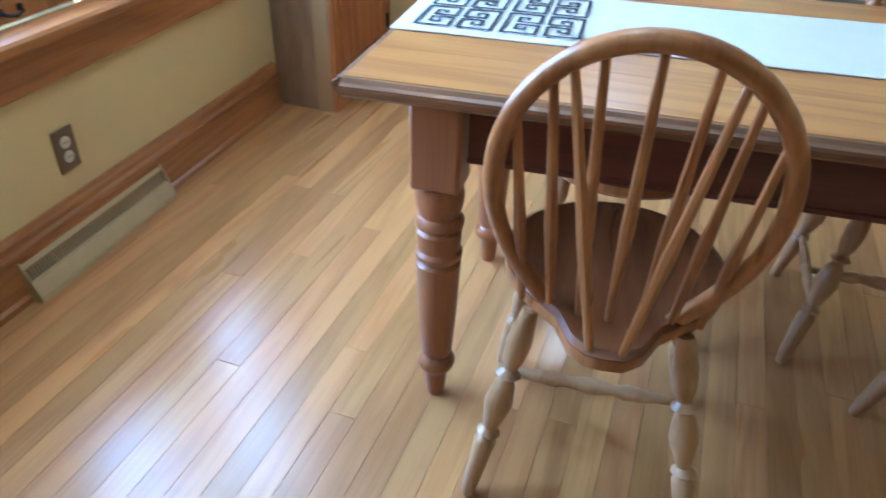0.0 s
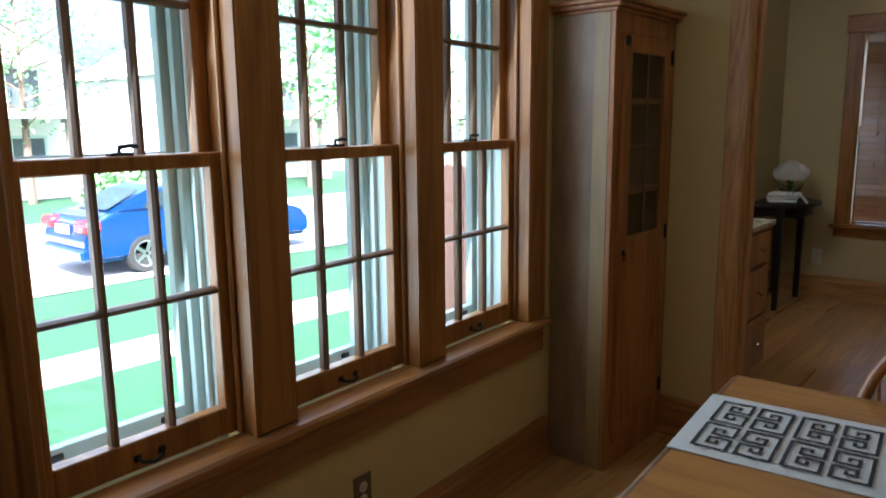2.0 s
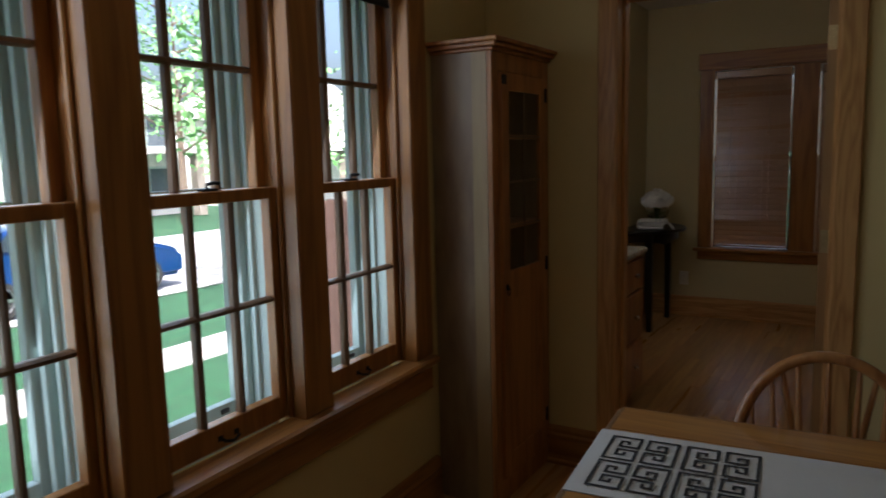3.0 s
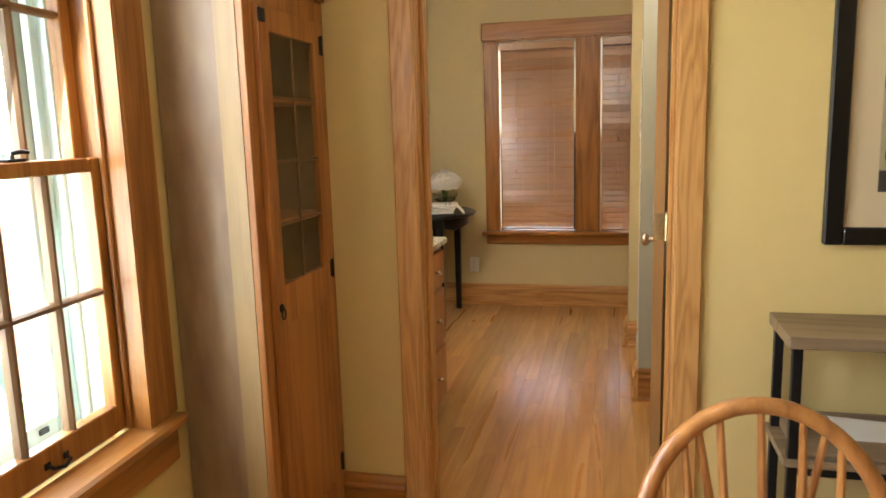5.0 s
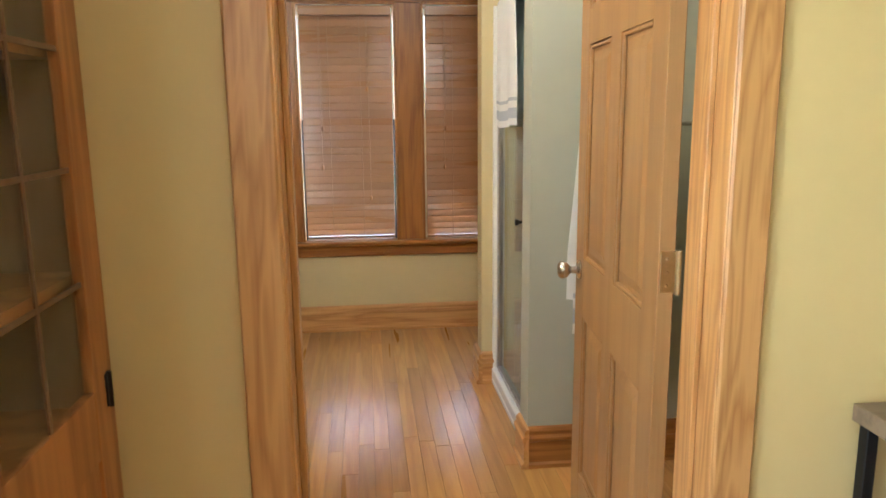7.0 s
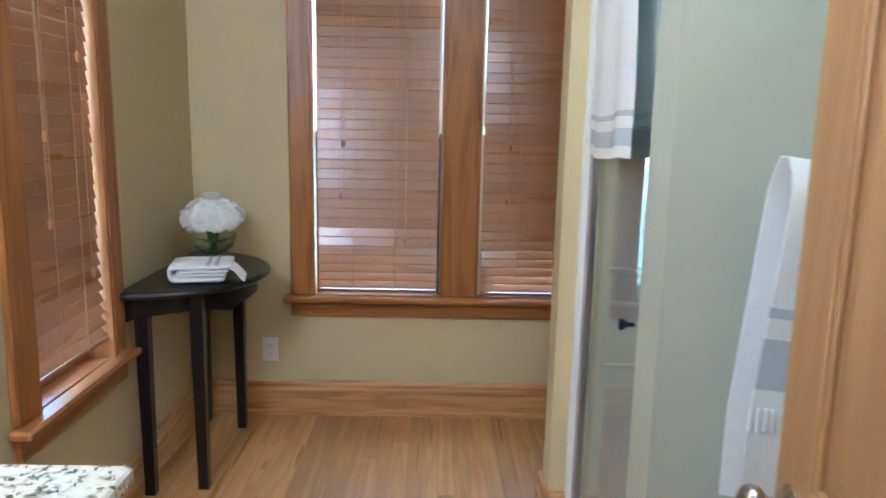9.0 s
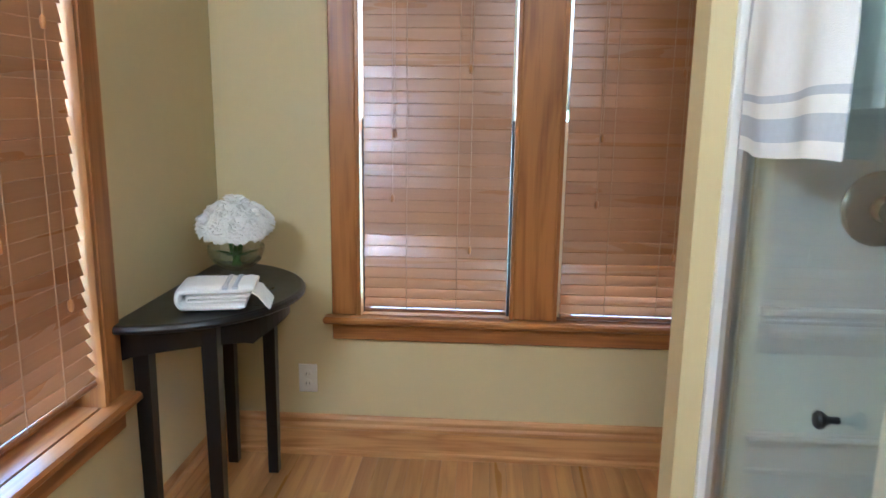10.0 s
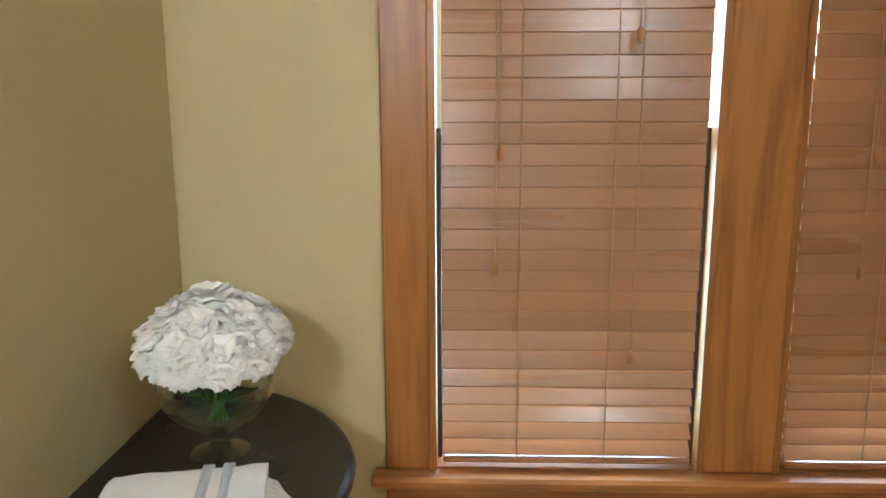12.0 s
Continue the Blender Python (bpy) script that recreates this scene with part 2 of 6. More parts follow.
STEM = material("green_stem", (0.1, 0.22, 0.05), 0.5, spread=0.3, scale=20)
SHADECLOTH = material("black_roller_shade", (0.012, 0.012, 0.013), 0.6, spread=0.2)
GLASS = glass_material("window_glass")
BOWLGLASS = glass_material("bowl_glass", (0.95, 0.98, 0.96), 0.0, 2.4, 0.06)
SHOWERGLASS = glass_material("shower_glass", (0.90, 0.95, 0.92), 0.0, 4.0, 0.05)
CORD = material("tan_cord", (0.42, 0.25, 0.13), 0.8, spread=0.1)
GRASS = material("lawn_grass", (0.024, 0.10, 0.04), 0.9, spread=0.75, scale=5.0, bump=0.9, bump_scale=60)
CONCRETE = material("sidewalk_concrete", (0.37, 0.37, 0.36), 0.85, spread=0.15, scale=3, bump=0.3)
ASPHALT = material("pale_asphalt", (0.42, 0.42, 0.42), 0.9, spread=0.2, scale=4, bump=0.4)
CARPAINT = material("blue_car_paint", (0.004, 0.04, 0.17), 0.2, metal=0.4, spread=0.1, scale=3, coat=0.8)
CARGLASS = material("dark_car_glass", (0.03, 0.04, 0.05), 0.06, spread=0.1)
TYRE = material("black_tyre_rubber", (0.02, 0.02, 0.02), 0.8, spread=0.3, scale=20)
RED = material("red_lamp_lens", (0.55, 0.02, 0.03), 0.15, spread=0.15)
LEAF = material("tree_leaf", (0.20, 0.44, 0.15), 0.5, spread=0.5, scale=3)
BARK = material("tree_bark", (0.16, 0.12, 0.09), 0.9, spread=0.4, scale=12, bump=0.8, stretch=(4, 4, 1))
STUCCO = material("pale_house_wall", (0.8, 0.79, 0.75), 0.85, spread=0.1, scale=2, bump=0.3)
ROOFM = material("grey_roof_shingle", (0.52, 0.51, 0.50), 0.9, spread=0.25, scale=6, bump=0.5)
HOUSEGLASS = material("far_window_pane", (0.1, 0.12, 0.14), 0.1, spread=0.1)
STONE = material("porch_stone", (0.36, 0.31, 0.27), 0.85, spread=0.35, scale=5, bump=0.5)

# granite: pale ground with grey, brown and black flecks
GRANITE = bpy.data.materials.new("speckled_granite")
GRANITE.use_nodes = True
gn, gl_ = GRANITE.node_tree.nodes, GRANITE.node_tree.links
gtc, gv, gn1, gr = gn.new("ShaderNodeTexCoord"), gn.new("ShaderNodeTexVoronoi"), gn.new("ShaderNodeTexNoise"), gn.new("ShaderNodeValToRGB")
gv.inputs["Scale"].default_value = 130
gn1.inputs["Scale"].default_value, gn1.inputs["Detail"].default_value = 38, 6
gl_.new(gtc.outputs["Object"], gv.inputs["Vector"])
gl_.new(gtc.outputs["Object"], gn1.inputs["Vector"])
gm = gn.new("ShaderNodeMath")
gm.operation = "MULTIPLY_ADD"
gm.inputs[1].default_value = 0.35
gsep = gn.new("ShaderNodeSeparateColor")
gl_.new(gv.outputs["Color"], gsep.inputs[0])
gl_.new(gsep.outputs[0], gm.inputs[0])
gsub = gn.new("ShaderNodeMath")
gsub.operation = "MULTIPLY"
gsub.inputs[1].default_value = 0.75
gl_.new(gn1.outputs["Fac"], gsub.inputs[0])
gl_.new(gsub.outputs[0], gm.inputs[2])
els = gr.color_ramp.elements
els[0].color, els[0].position = (0.09, 0.08, 0.065, 1), 0.34
els[1].color, els[1].position = (0.56, 0.55, 0.45, 1), 0.52
for p, c in ((0.42, (0.24, 0.22, 0.16, 1)), (0.47, (0.44, 0.44, 0.37, 1)), (0.66, (0.64, 0.63, 0.53, 1))):
    els.new(p).color = c
gl_.new(gm.outputs[0], gr.inputs[0])
gl_.new(gr.outputs[0], gn["Principled BSDF"].inputs["Base Color"])
gn["Principled BSDF"].inputs["Roughness"].default_value = 0.15

# ---- mesh helpers ----
ORIGIN = {}


def thing(name, at, label="", category="", group="", kind=""):
    ob = new(name)
    ob.location = at
    ob.empty_display_size = 0.05
    ORIGIN[ob] = Vector(at)
    return tagged(ob, label, category, group, kind)


def finish(bm, name, mat, smooth=False):
    bmesh.ops.recalc_face_normals(bm, faces=bm.faces)
    me = bpy.data.meshes.new(name)
    bm.to_mesh(me)
    bm.free()
    if smooth:
        for p in me.polygons:
            p.use_smooth = True
        me.set_sharp_from_angle(angle=radians(40))
    for mm in mat if isinstance(mat, (list, tuple)) else (mat,):
        me.materials.append(mm)
    return me


def part(name, bm, mat, parent, label="", smooth=False):
    """Links a bmesh, given in world places, as one mesh under a thing or a part."""
    o = ORIGIN[parent]
    bmesh.ops.translate(bm, vec=-o, verts=bm.verts)
    ob = new(name, finish(bm, name, mat, smooth))
    ob.parent = parent
    ORIGIN[ob] = o
    return tagged(ob, label)


def solo(name, bm, mat, label="", category="", group="", kind="", smooth=False):
    """A thing or a piece of the setting that is one mesh."""
    vs = [v.co for v in bm.verts]
    o = Vector((sum(v.x for v in vs) / len(vs), sum(v.y for v in vs) / len(vs), min(v.z for v in vs)))
    bmesh.ops.translate(bm, vec=-o, verts=bm.verts)
    ob = new(name, finish(bm, name, mat, smooth))
    ob.location = o
    ORIGIN[ob] = o
    return tagged(ob, label, category, group, kind)


def box(bm, x0, y0, z0, x1, y1, z1, bevel=0.0, m=None, mat=0, seg=1):
    x0, x1, y0, y1, z0, z1 = min(x0, x1), max(x0, x1), min(y0, y1), max(y0, y1), min(z0, z1), max(z0, z1)
    c = [(x, y, z) for z in (z0, z1) for y in (y0, y1) for x in (x0, x1)]
    vs = [bm.verts.new(m @ Vector(v) if m else v) for v in c]
    fs = [bm.faces.new([vs[i] for i in f]) for f in ((0, 2, 3, 1), (4, 5, 7, 6), (0, 1, 5, 4), (2, 6, 7, 3), (0, 4, 6, 2), (1, 3, 7, 5))]
    for f in fs:
        f.material_index = mat
    if bevel:
        es = list({e for f in fs for e in f.edges})
        r = bmesh.ops.bevel(bm, geom=es, offset=bevel, segments=seg, affect="EDGES")
        for f in r["faces"]:
            f.material_index = mat
    return bm


def boxes(*rows, bevel=0.0, m=None):
    bm = bmesh.new()
    for r in rows:
        box(bm, *r, bevel=bevel, m=m)
    return bm


def turned(bm, profile, m=None, n=16):
    """A lathe-turned body along z from (radius, height) rows."""
    rings = []
    for r, z in profile:
        ring = []
        for i in range(n):
            a = 2 * math.pi * i / n
            v = Vector((r * math.cos(a), r * math.sin(a), z))
            ring.append(bm.verts.new(m @ v if m else v))
        rings.append(ring)
    for a, b in zip(rings, rings[1:]):
        for i in range(n):
            bm.faces.new((a[i], a[(i + 1) % n], b[(i + 1) % n], b[i]))
    bm.faces.new(list(reversed(rings[0])))
    bm.faces.new(rings[-1])
    return bm


def tube(bm, pts, radius, n=8, closed=False):
    """A round bar along points; radius may be one number or one a point."""
    pts = [Vector(p) for p in pts]
    rings = []
    side = None
    for i, p in enumerate(pts):
        a = pts[i - 1] if i else (pts[-1] if closed else p)
        b = pts[(i + 1) % len(pts)] if i + 1 < len(pts) or closed else p
        d = (b - a).normalized()
        if side is None:
            side = d.orthogonal().normalized()
        side = (side - d * side.dot(d)).normalized()
        up = d.cross(side)
        r = radius[i] if isinstance(radius, (list, tuple)) else radius
        rings.append([bm.verts.new(p + r * (math.cos(2 * math.pi * k / n) * side + math.sin(2 * math.pi * k / n) * up)) for k in range(n)])
    pairs = list(zip(rings, rings[1:])) + ([(rings[-1], rings[0])] if closed else [])
    for a, b in pairs:
        for k in range(n):
            bm.faces.new((a[k], a[(k + 1) % n], b[(k + 1) % n], b[k]))
    if not closed:
        bm.faces.new(list(reversed(rings[0])))
        bm.faces.new(rings[-1])
    return bm


def along(a, b):
    """The pose that carries the z axis from point a towards b."""
    a, b = Vector(a), Vector(b)
    return Matrix.Translation(a) @ (b - a).to_track_quat("Z", "Y").to_matrix().to_4x4()


def prism(bm, outline, along_axis, lo, hi, m=None, mat=0):
    """A straight bar with the given outline (pairs), stretched along an axis from lo to hi."""
    def place(p, t):
        v = {"x": (t, p[0], p[1]), "y": (p[0], t, p[1]), "z": (p[0], p[1], t)}[along_axis]
        return m @ Vector(v) if m else Vector(v)
    a = [bm.verts.new(place(p, lo)) for p in outline]
    b = [bm.verts.new(place(p, hi)) for p in outline]
    k = len(outline)
    for i in range(k):
        bm.faces.new((a[i], a[(i + 1) % k], b[(i + 1) % k], b[i]))
    bm.faces.new(list(reversed(a)))
    bm.faces.new(b)
    for f in bm.faces:
        f.material_index = mat if f.material_index == 0 else f.material_index
    return bm


# ---- the setting ----
WX, EY, BX, FY, TOP = -1.115, 3.505, -1.334, 6.755, 2.55  # window wall, end wall, bathroom's window wall, far wall, ceiling
WOUT = -1.36
WINDOWS = ((1.0, 1.495), (1.622, 2.132), (2.262, 2.792))
SILL, HEAD = 0.618, 2.045

bm = boxes((WOUT, -2.6, -1.0, WX, 1.0, TOP), (WOUT, 2.792, -1.0, WX, 3.63, TOP), (WOUT, 1.0, -1.0, WX, 2.792, SILL - 0.03), (WOUT, 1.0, HEAD, WX, 2.792, TOP),
           (WOUT, 1.495, SILL - 0.03, WX - 0.002, 1.622, HEAD), (WOUT, 2.132, SILL - 0.03, WX - 0.002, 2.262, HEAD))
skewed = set(scene.objects)
west_wall = solo("wall_west", bm, PAINT, "cream painted plaster wall with three windows", "wall", kind="structure")
# end wall with the doorway to the bathroom
DX0, DX1, DH = -0.556, 0.266, 2.03
bm = boxes((-1.36, EY, 0, DX0, 3.63, TOP), (DX1, EY, 0, 3.4, 3.63, TOP), (DX0, EY, DH, DX1, 3.63, TOP))
solo("wall_north", bm, PAINT, "cream painted plaster wall with a doorway", "wall", kind="structure")
# wall with the wide cased opening towards the living room
bm = boxes((WX, 0.68, 0, -0.60, 0.80, TOP), (2.2, 0.68, 0, 3.4, 0.80, TOP), (-0.60, 0.68, 2.12, 2.2, 0.80, TOP))
solo("wall_south", bm, PAINT, "cream painted wall with a wide cased opening", "wall", kind="structure")
solo("wall_east", boxes((3.4, -2.6, 0, 3.55, 3.63, TOP)), PAINT, "plain cream painted plaster wall", "wall", kind="structure")
solo("wall_living_south", boxes((WX, -2.75, 0, 3.55, -2.6, TOP)), PAINT, "plain cream painted plaster wall", "wall", kind="structure")
# bathroom
SW0, SW1 = 5.37, 5.85  # side window
bm = boxes((BX - 0.2, 3.63, -1.0, BX, SW0, TOP), (BX - 0.2, SW1, -1.0, BX, FY + 0.2, TOP), (BX - 0.2, SW0, -1.0, BX, SW1, 0.55), (BX - 0.2, SW0, 2.03, BX, SW1, TOP))
solo("wall_bath_west", bm, BATH_PAINT, "cream painted bathroom wall with a blinded window", "wall", kind="structure")
FW = ((-0.795, -0.20), (-0.045, 0.55))
bm = boxes((BX, FY, -1.0, FW[0][0], FY + 0.2, TOP), (FW[1][1], FY, -1.0, 1.3, FY + 0.2, TOP), (FW[0][0], FY, -1.0, FW[1][1], FY + 0.2, 0.555), (FW[0][0], FY, 2.02, FW[1][1], FY + 0.2, TOP), (FW[0][1], FY, 0.555, FW[1][0], FY + 0.2, 2.02))
solo("wall_bath_north", bm, BATH_PAINT, "cream painted bathroom wall with a double window", "wall", kind="structure")
solo("wall_bath_east", boxes((1.15, 3.63, 0, 1.3, FY, TOP)), GREY_PAINT, "plain pale grey bathroom wall", "wall", kind="structure")
solo("wall_shower_near", boxes((0.2, 4.835, 0, 1.15, 4.97, TOP)), GREY_PAINT, "pale sage grey wall beside the shower", "wall", kind="structure")
solo("wall_shower_far", boxes((0.165, 5.745, 0, 1.15, 5.865, TOP)), BATH_PAINT, "narrow cream wall closing the shower", "wall", kind="structure")
solo("ceiling", boxes((-1.7, -2.8, TOP, 3.6, FY + 0.25, TOP + 0.15)), CEIL, "plain white painted ceiling", "ceiling", kind="structure")


def baseboard(name, axis, lo, hi, face, out, mat, h=0.165):
    """Moulded two-step baseboard with a shoe, along an axis, on the wall's face, standing out to one side."""
    s = out
    pts = [(face, 0), (face + s * 0.030, 0), (face + s * 0.030, 0.016), (face + s * 0.021, 0.024), (face + s * 0.021, h - 0.058), (face + s * 0.026, h - 0.052), (face + s * 0.026, h - 0.04),
           (face + s * 0.018, h - 0.03), (face + s * 0.018, h - 0.014), (face + s * 0.011, h - 0.004), (face, h)]
    return solo(name, prism(bmesh.new(), pts, axis, lo, hi), mat, "moulded stained wooden baseboard", "baseboard", kind="structure", smooth=False)


west_base = baseboard("baseboard", "y", 0.80, 2.96, WX, 1, TRIM_Y, 0.18)
baseboard("baseboard", "x", -0.85, -0.624, EY, -1, TRIM_X, 0.175)
baseboard("baseboard", "x", 0.336, 3.4, EY, -1, TRIM_X, 0.175)
baseboard("baseboard", "x", BX, 1.15, FY, -1, OAK_X, 0.165)
baseboard("baseboard", "y", 4.52, FY - 0.03, BX, 1, OAK_Y, 0.165)
# darker fir puts this face's shade into the colour; the lit end gets oak
baseboard("baseboard", "x", 0.2, 1.15, 4.835, -1, TRIM_X, 0.165)
baseboard("baseboard", "y", 4.805, 4.97, 0.2, -1, OAK_Y, 0.165)
baseboard("baseboard", "x", 0.165, 0.225, 5.745, -1, OAK_X, 0.165)
baseboard("baseboard", "y", 5.715, 5.895, 0.165, -1, OAK_Y, 0.165)


def flat_trim(name, rows, mat, label, bevel=0.004):
    return solo(name, boxes(*rows, bevel=bevel), mat, label, "trim", kind="structure")


# casings of the doorway: dining side, jambs, head
flat_trim("trim", [(-0.622, EY - 0.022, 0, -0.545, EY, 2.04)], OAK, "flat oak door casing with bold grain")
flat_trim("trim", [(0.254, EY - 0.022, 0, 0.334, EY, 2.04)], OAK, "flat oak door casing with bold grain")
flat_trim("trim", [(-0.665, EY - 0.026, 2.042, 0.37, EY, 2.17)], OAK_X, "flat oak head casing")
flat_trim("trim", [(-0.66, 3.63, 0, -0.562, 3.652, 2.04), (0.285, 3.63, 0, 0.36, 3.652, 2.04), (-0.63, 3.63, 2.042, 0.35, 3.652, 2.15)], OAK, "flat oak casing on the bathroom side")
flat_trim("door_jamb", [(DX0 - 0.004, EY - 0.018, 0, DX0 + 0.016, 3.648, 2.035), (DX1 - 0.016, EY - 0.018, 0, DX1 + 0.004, 3.648, 2.035), (DX0 + 0.016, EY - 0.018, 2.015, DX1 - 0.016, 3.648, 2.035)], OAK, "oak door jamb", 0.002)
flat_trim("door_jamb", [(DX0 + 0.016, 3.555, 0, DX0 + 0.028, 3.59, 2.015), (DX1 - 0.028, 3.555, 0, DX1 - 0.016, 3.59, 2.015)], OAK, "oak door stop strip", 0.002)
# cased opening to the living room, with its black pull
flat_trim("trim", [(-0.62, 0.80, 0, -0.475, 0.822, 2.12)], TRIM, "flat brown wooden opening casing")
flat_trim("trim", [(-0.602, 0.682, 0, -0.475, 0.80, 2.118)], TRIM, "brown wooden opening jamb")
flat_trim("trim", [(-0.62, 0.655, 2.122, 2.3, 0.825, 2.25)], TRIM_X, "brown wooden head casing")
flat_trim("trim", [(2.18, 0.66, 0, 2.3, 0.822, 2.12)], TRIM, "flat brown wooden opening casing")

# ---- dining-room windows ----
skewed = set(scene.objects)


def sash(win, x, y0, y1, z0, z1, bottom, top, name):
    """One sash in the west wall: rails and stiles, three columns and two rows of panes."""
    d, st = 0.036, 0.036
    f = part(name, boxes((x - d, y0, z0, x, y0 + st, z1), (x - d, y1 - st, z0, x, y1, z1), (x - d, y0 + st, z0, x, y1 - st, z0 + bottom), (x - d, y0 + st, z1 - top, x, y1 - st, z1), bevel=0.003), TRIM, win)
    gy0, gy1, gz0, gz1 = y0 + st, y1 - st, z0 + bottom, z1 - top
    pw, ph = (gy1 - gy0) / 3, (gz1 - gz0) / 2
    for i in (1, 2):
        prof = [(x - 0.030, gy0 + i * pw - 0.009), (x - 0.012, gy0 + i * pw - 0.009), (x - 0.003, gy0 + i * pw - 0.004), (x - 0.003, gy0 + i * pw + 0.004), (x - 0.012, gy0 + i * pw + 0.009), (x - 0.030, gy0 + i * pw + 0.009)]
        part("muntin", prism(bmesh.new(), prof, "z", gz0, gz1), MUNTIN, f, "slim dark wooden glazing bar")
    prof = [(x - 0.029, gz0 + ph - 0.009), (x - 0.013, gz0 + ph - 0.009), (x - 0.002, gz0 + ph - 0.004), (x - 0.002, gz0 + ph + 0.004), (x - 0.013, gz0 + ph + 0.009), (x - 0.029, gz0 + ph + 0.009)]
    part("muntin", prism(bmesh.new(), prof, "y", gy0, gy1), MUNTIN, f, "slim dark wooden glazing bar")
    for i in range(3):
        for j in range(2):
            p = part("pane", boxes((x - 0.022, gy0 + i * pw, gz0 + j * ph, x - 0.019, gy0 + (i + 1) * pw, gz0 + (j + 1) * ph)), GLASS, f)
            p.visible_shadow = False
    return f


SX = -1.165
for k, (y0, y1) in enumerate(WINDOWS):
    win = thing("window_%d" % (k + 1), (WX, (y0 + y1) / 2, SILL), "brown wooden double-hung window with small panes", "window", "dining-room windows", "structure")
    lo = sash(win, SX, y0 + 0.004, y1 - 0.003, SILL + 0.005, 1.325, 0.072, 0.034, "lower_sash")
    up = sash(win, SX - 0.042, y0 + 0.004, y1 - 0.003, 1.288, HEAD - 0.004, 0.036, 0.045, "upper_sash")
    # stops and parting beads in the reveal
    part("jamb_lining", boxes((WOUT + 0.14, y0 - 0.002, SILL, WX + 0.018, y0 + 0.0035, HEAD), (WOUT + 0.14, y1 - 0.0025, SILL, WX + 0.018, y1 + 0.002, HEAD), (WOUT + 0.14, y0, HEAD - 0.003, WX, y1, HEAD + 0.01)), TRIM, win)
    part("stop_bead", boxes((SX + 0.003, y0 + 0.0037, SILL + 0.0025, SX + 0.018, y0 + 0.016, HEAD), (SX + 0.003, y1 - 0.015, SILL + 0.0025, SX + 0.018, y1 - 0.0027, HEAD), bevel=0.004), TRIM, win, "rounded wooden stop bead")
    # sash lift and lock
    c = (y0 + y1) / 2
    h = bmesh.new()
    for q in (-0.03, 0.03):
        box(h, SX, c + q - 0.009, SILL + 0.028, SX + 0.004, c + q + 0.009, SILL + 0.044, bevel=0.0015)
    tube(h, [(SX + 0.002, c - 0.028, SILL + 0.036), (SX + 0.016, c - 0.026, SILL + 0.03), (SX + 0.022, c, SILL + 0.024), (SX + 0.016, c + 0.026, SILL + 0.03), (SX + 0.002, c + 0.028, SILL + 0.036)], 0.0045)
    part("sash_lift", h, BLACKMETAL, lo, "dark metal sash lift")
    h = bmesh.new()
    box(h, SX - 0.03, c - 0.026, 1.325, SX - 0.004, c + 0.026, 1.332, bevel=0.002)
    tube(h, [(SX - 0.018, c, 1.332), (SX - 0.018, c, 1.343), (SX - 0.012, c + 0.02, 1.346), (SX - 0.008, c + 0.036, 1.344)], 0.005)
    part("sash_lock", h, BLACKMETAL, lo, "dark metal sash lock")
    # white storm window and exterior jamb
    part("storm_frame", boxes((WOUT - 0.03, y0 - 0.03, SILL - 0.05, WOUT + 0.139, y0 + 0.008, HEAD + 0.03), (WOUT - 0.03, y1 - 0.008, SILL - 0.05, WOUT + 0.139, y1 + 0.03, HEAD + 0.03), (WOUT - 0.05, y0, SILL - 0.05, WOUT + 0.139, y1, SILL), (WOUT - 0.03, y0, HEAD, WOUT + 0.139, y1, HEAD + 0.03)), VINYL, win, "white exterior window frame")
    part("storm_sash", boxes((WOUT + 0.0, y1 - 0.05, SILL, WOUT + 0.03, y1 - 0.008, HEAD), (WOUT + 0.04, y1 - 0.032, SILL, WOUT + 0.062, y1 - 0.008, HEAD), (WOUT + 0.085, y1 - 0.022, SILL, WOUT + 0.1, y1 - 0.008, HEAD), (WOUT, y0 + 0.008, SILL, WOUT + 0.03, y0 + 0.04, HEAD), (WOUT, y0 + 0.04, SILL, WOUT + 0.03, y1 - 0.05, SILL + 0.05), (WOUT, y0 + 0.04, 1.29, WOUT + 0.03, y1 - 0.05, 1.325), bevel=0.002), VINYL, win, "white storm sash")
    part("storm_latch", boxes((WOUT + 0.03, y1 - 0.12, SILL + 0.022, WOUT + 0.036, y1 - 0.09, SILL + 0.036), (WOUT + 0.03, y0 + 0.1, SILL + 0.022, WOUT + 0.036, y0 + 0.13, SILL + 0.036)), SCREEN, win, "dark storm latch")
# casings, mullions, stool and apron
CF = WX + 0.022
flat_trim("window_casing", [(WX, 0.885, SILL + 0.004, CF, 0.998, HEAD)], TRIM, "flat brown wooden window casing")
flat_trim("window_casing", [(WX, 2.794, SILL + 0.004, CF, 2.915, HEAD)], TRIM, "flat brown wooden window casing")
for y0, y1 in ((1.497, 1.620), (2.134, 2.260)):
    flat_trim("window_mullion", [(WX - 0.001, y0, SILL + 0.004, CF, y1, HEAD)], TRIM, "flat brown wooden window mullion")
flat_trim("window_casing", [(WX, 0.865, HEAD + 0.002, CF + 0.006, 2.93, HEAD + 0.13)], TRIM_Y, "flat brown wooden head casing")
flat_trim("window_sill", [(SX + 0.001, 0.85, SILL - 0.03, WX + 0.055, 2.915, SILL + 0.002)], TRIM_Y, "long brown wooden window stool with worn gloss", 0.008)
flat_trim("trim", [(WX, 0.885, SILL - 0.135, WX + 0.02, 2.91, SILL - 0.032)], TRIM_Y, "flat brown wooden apron below the windows")
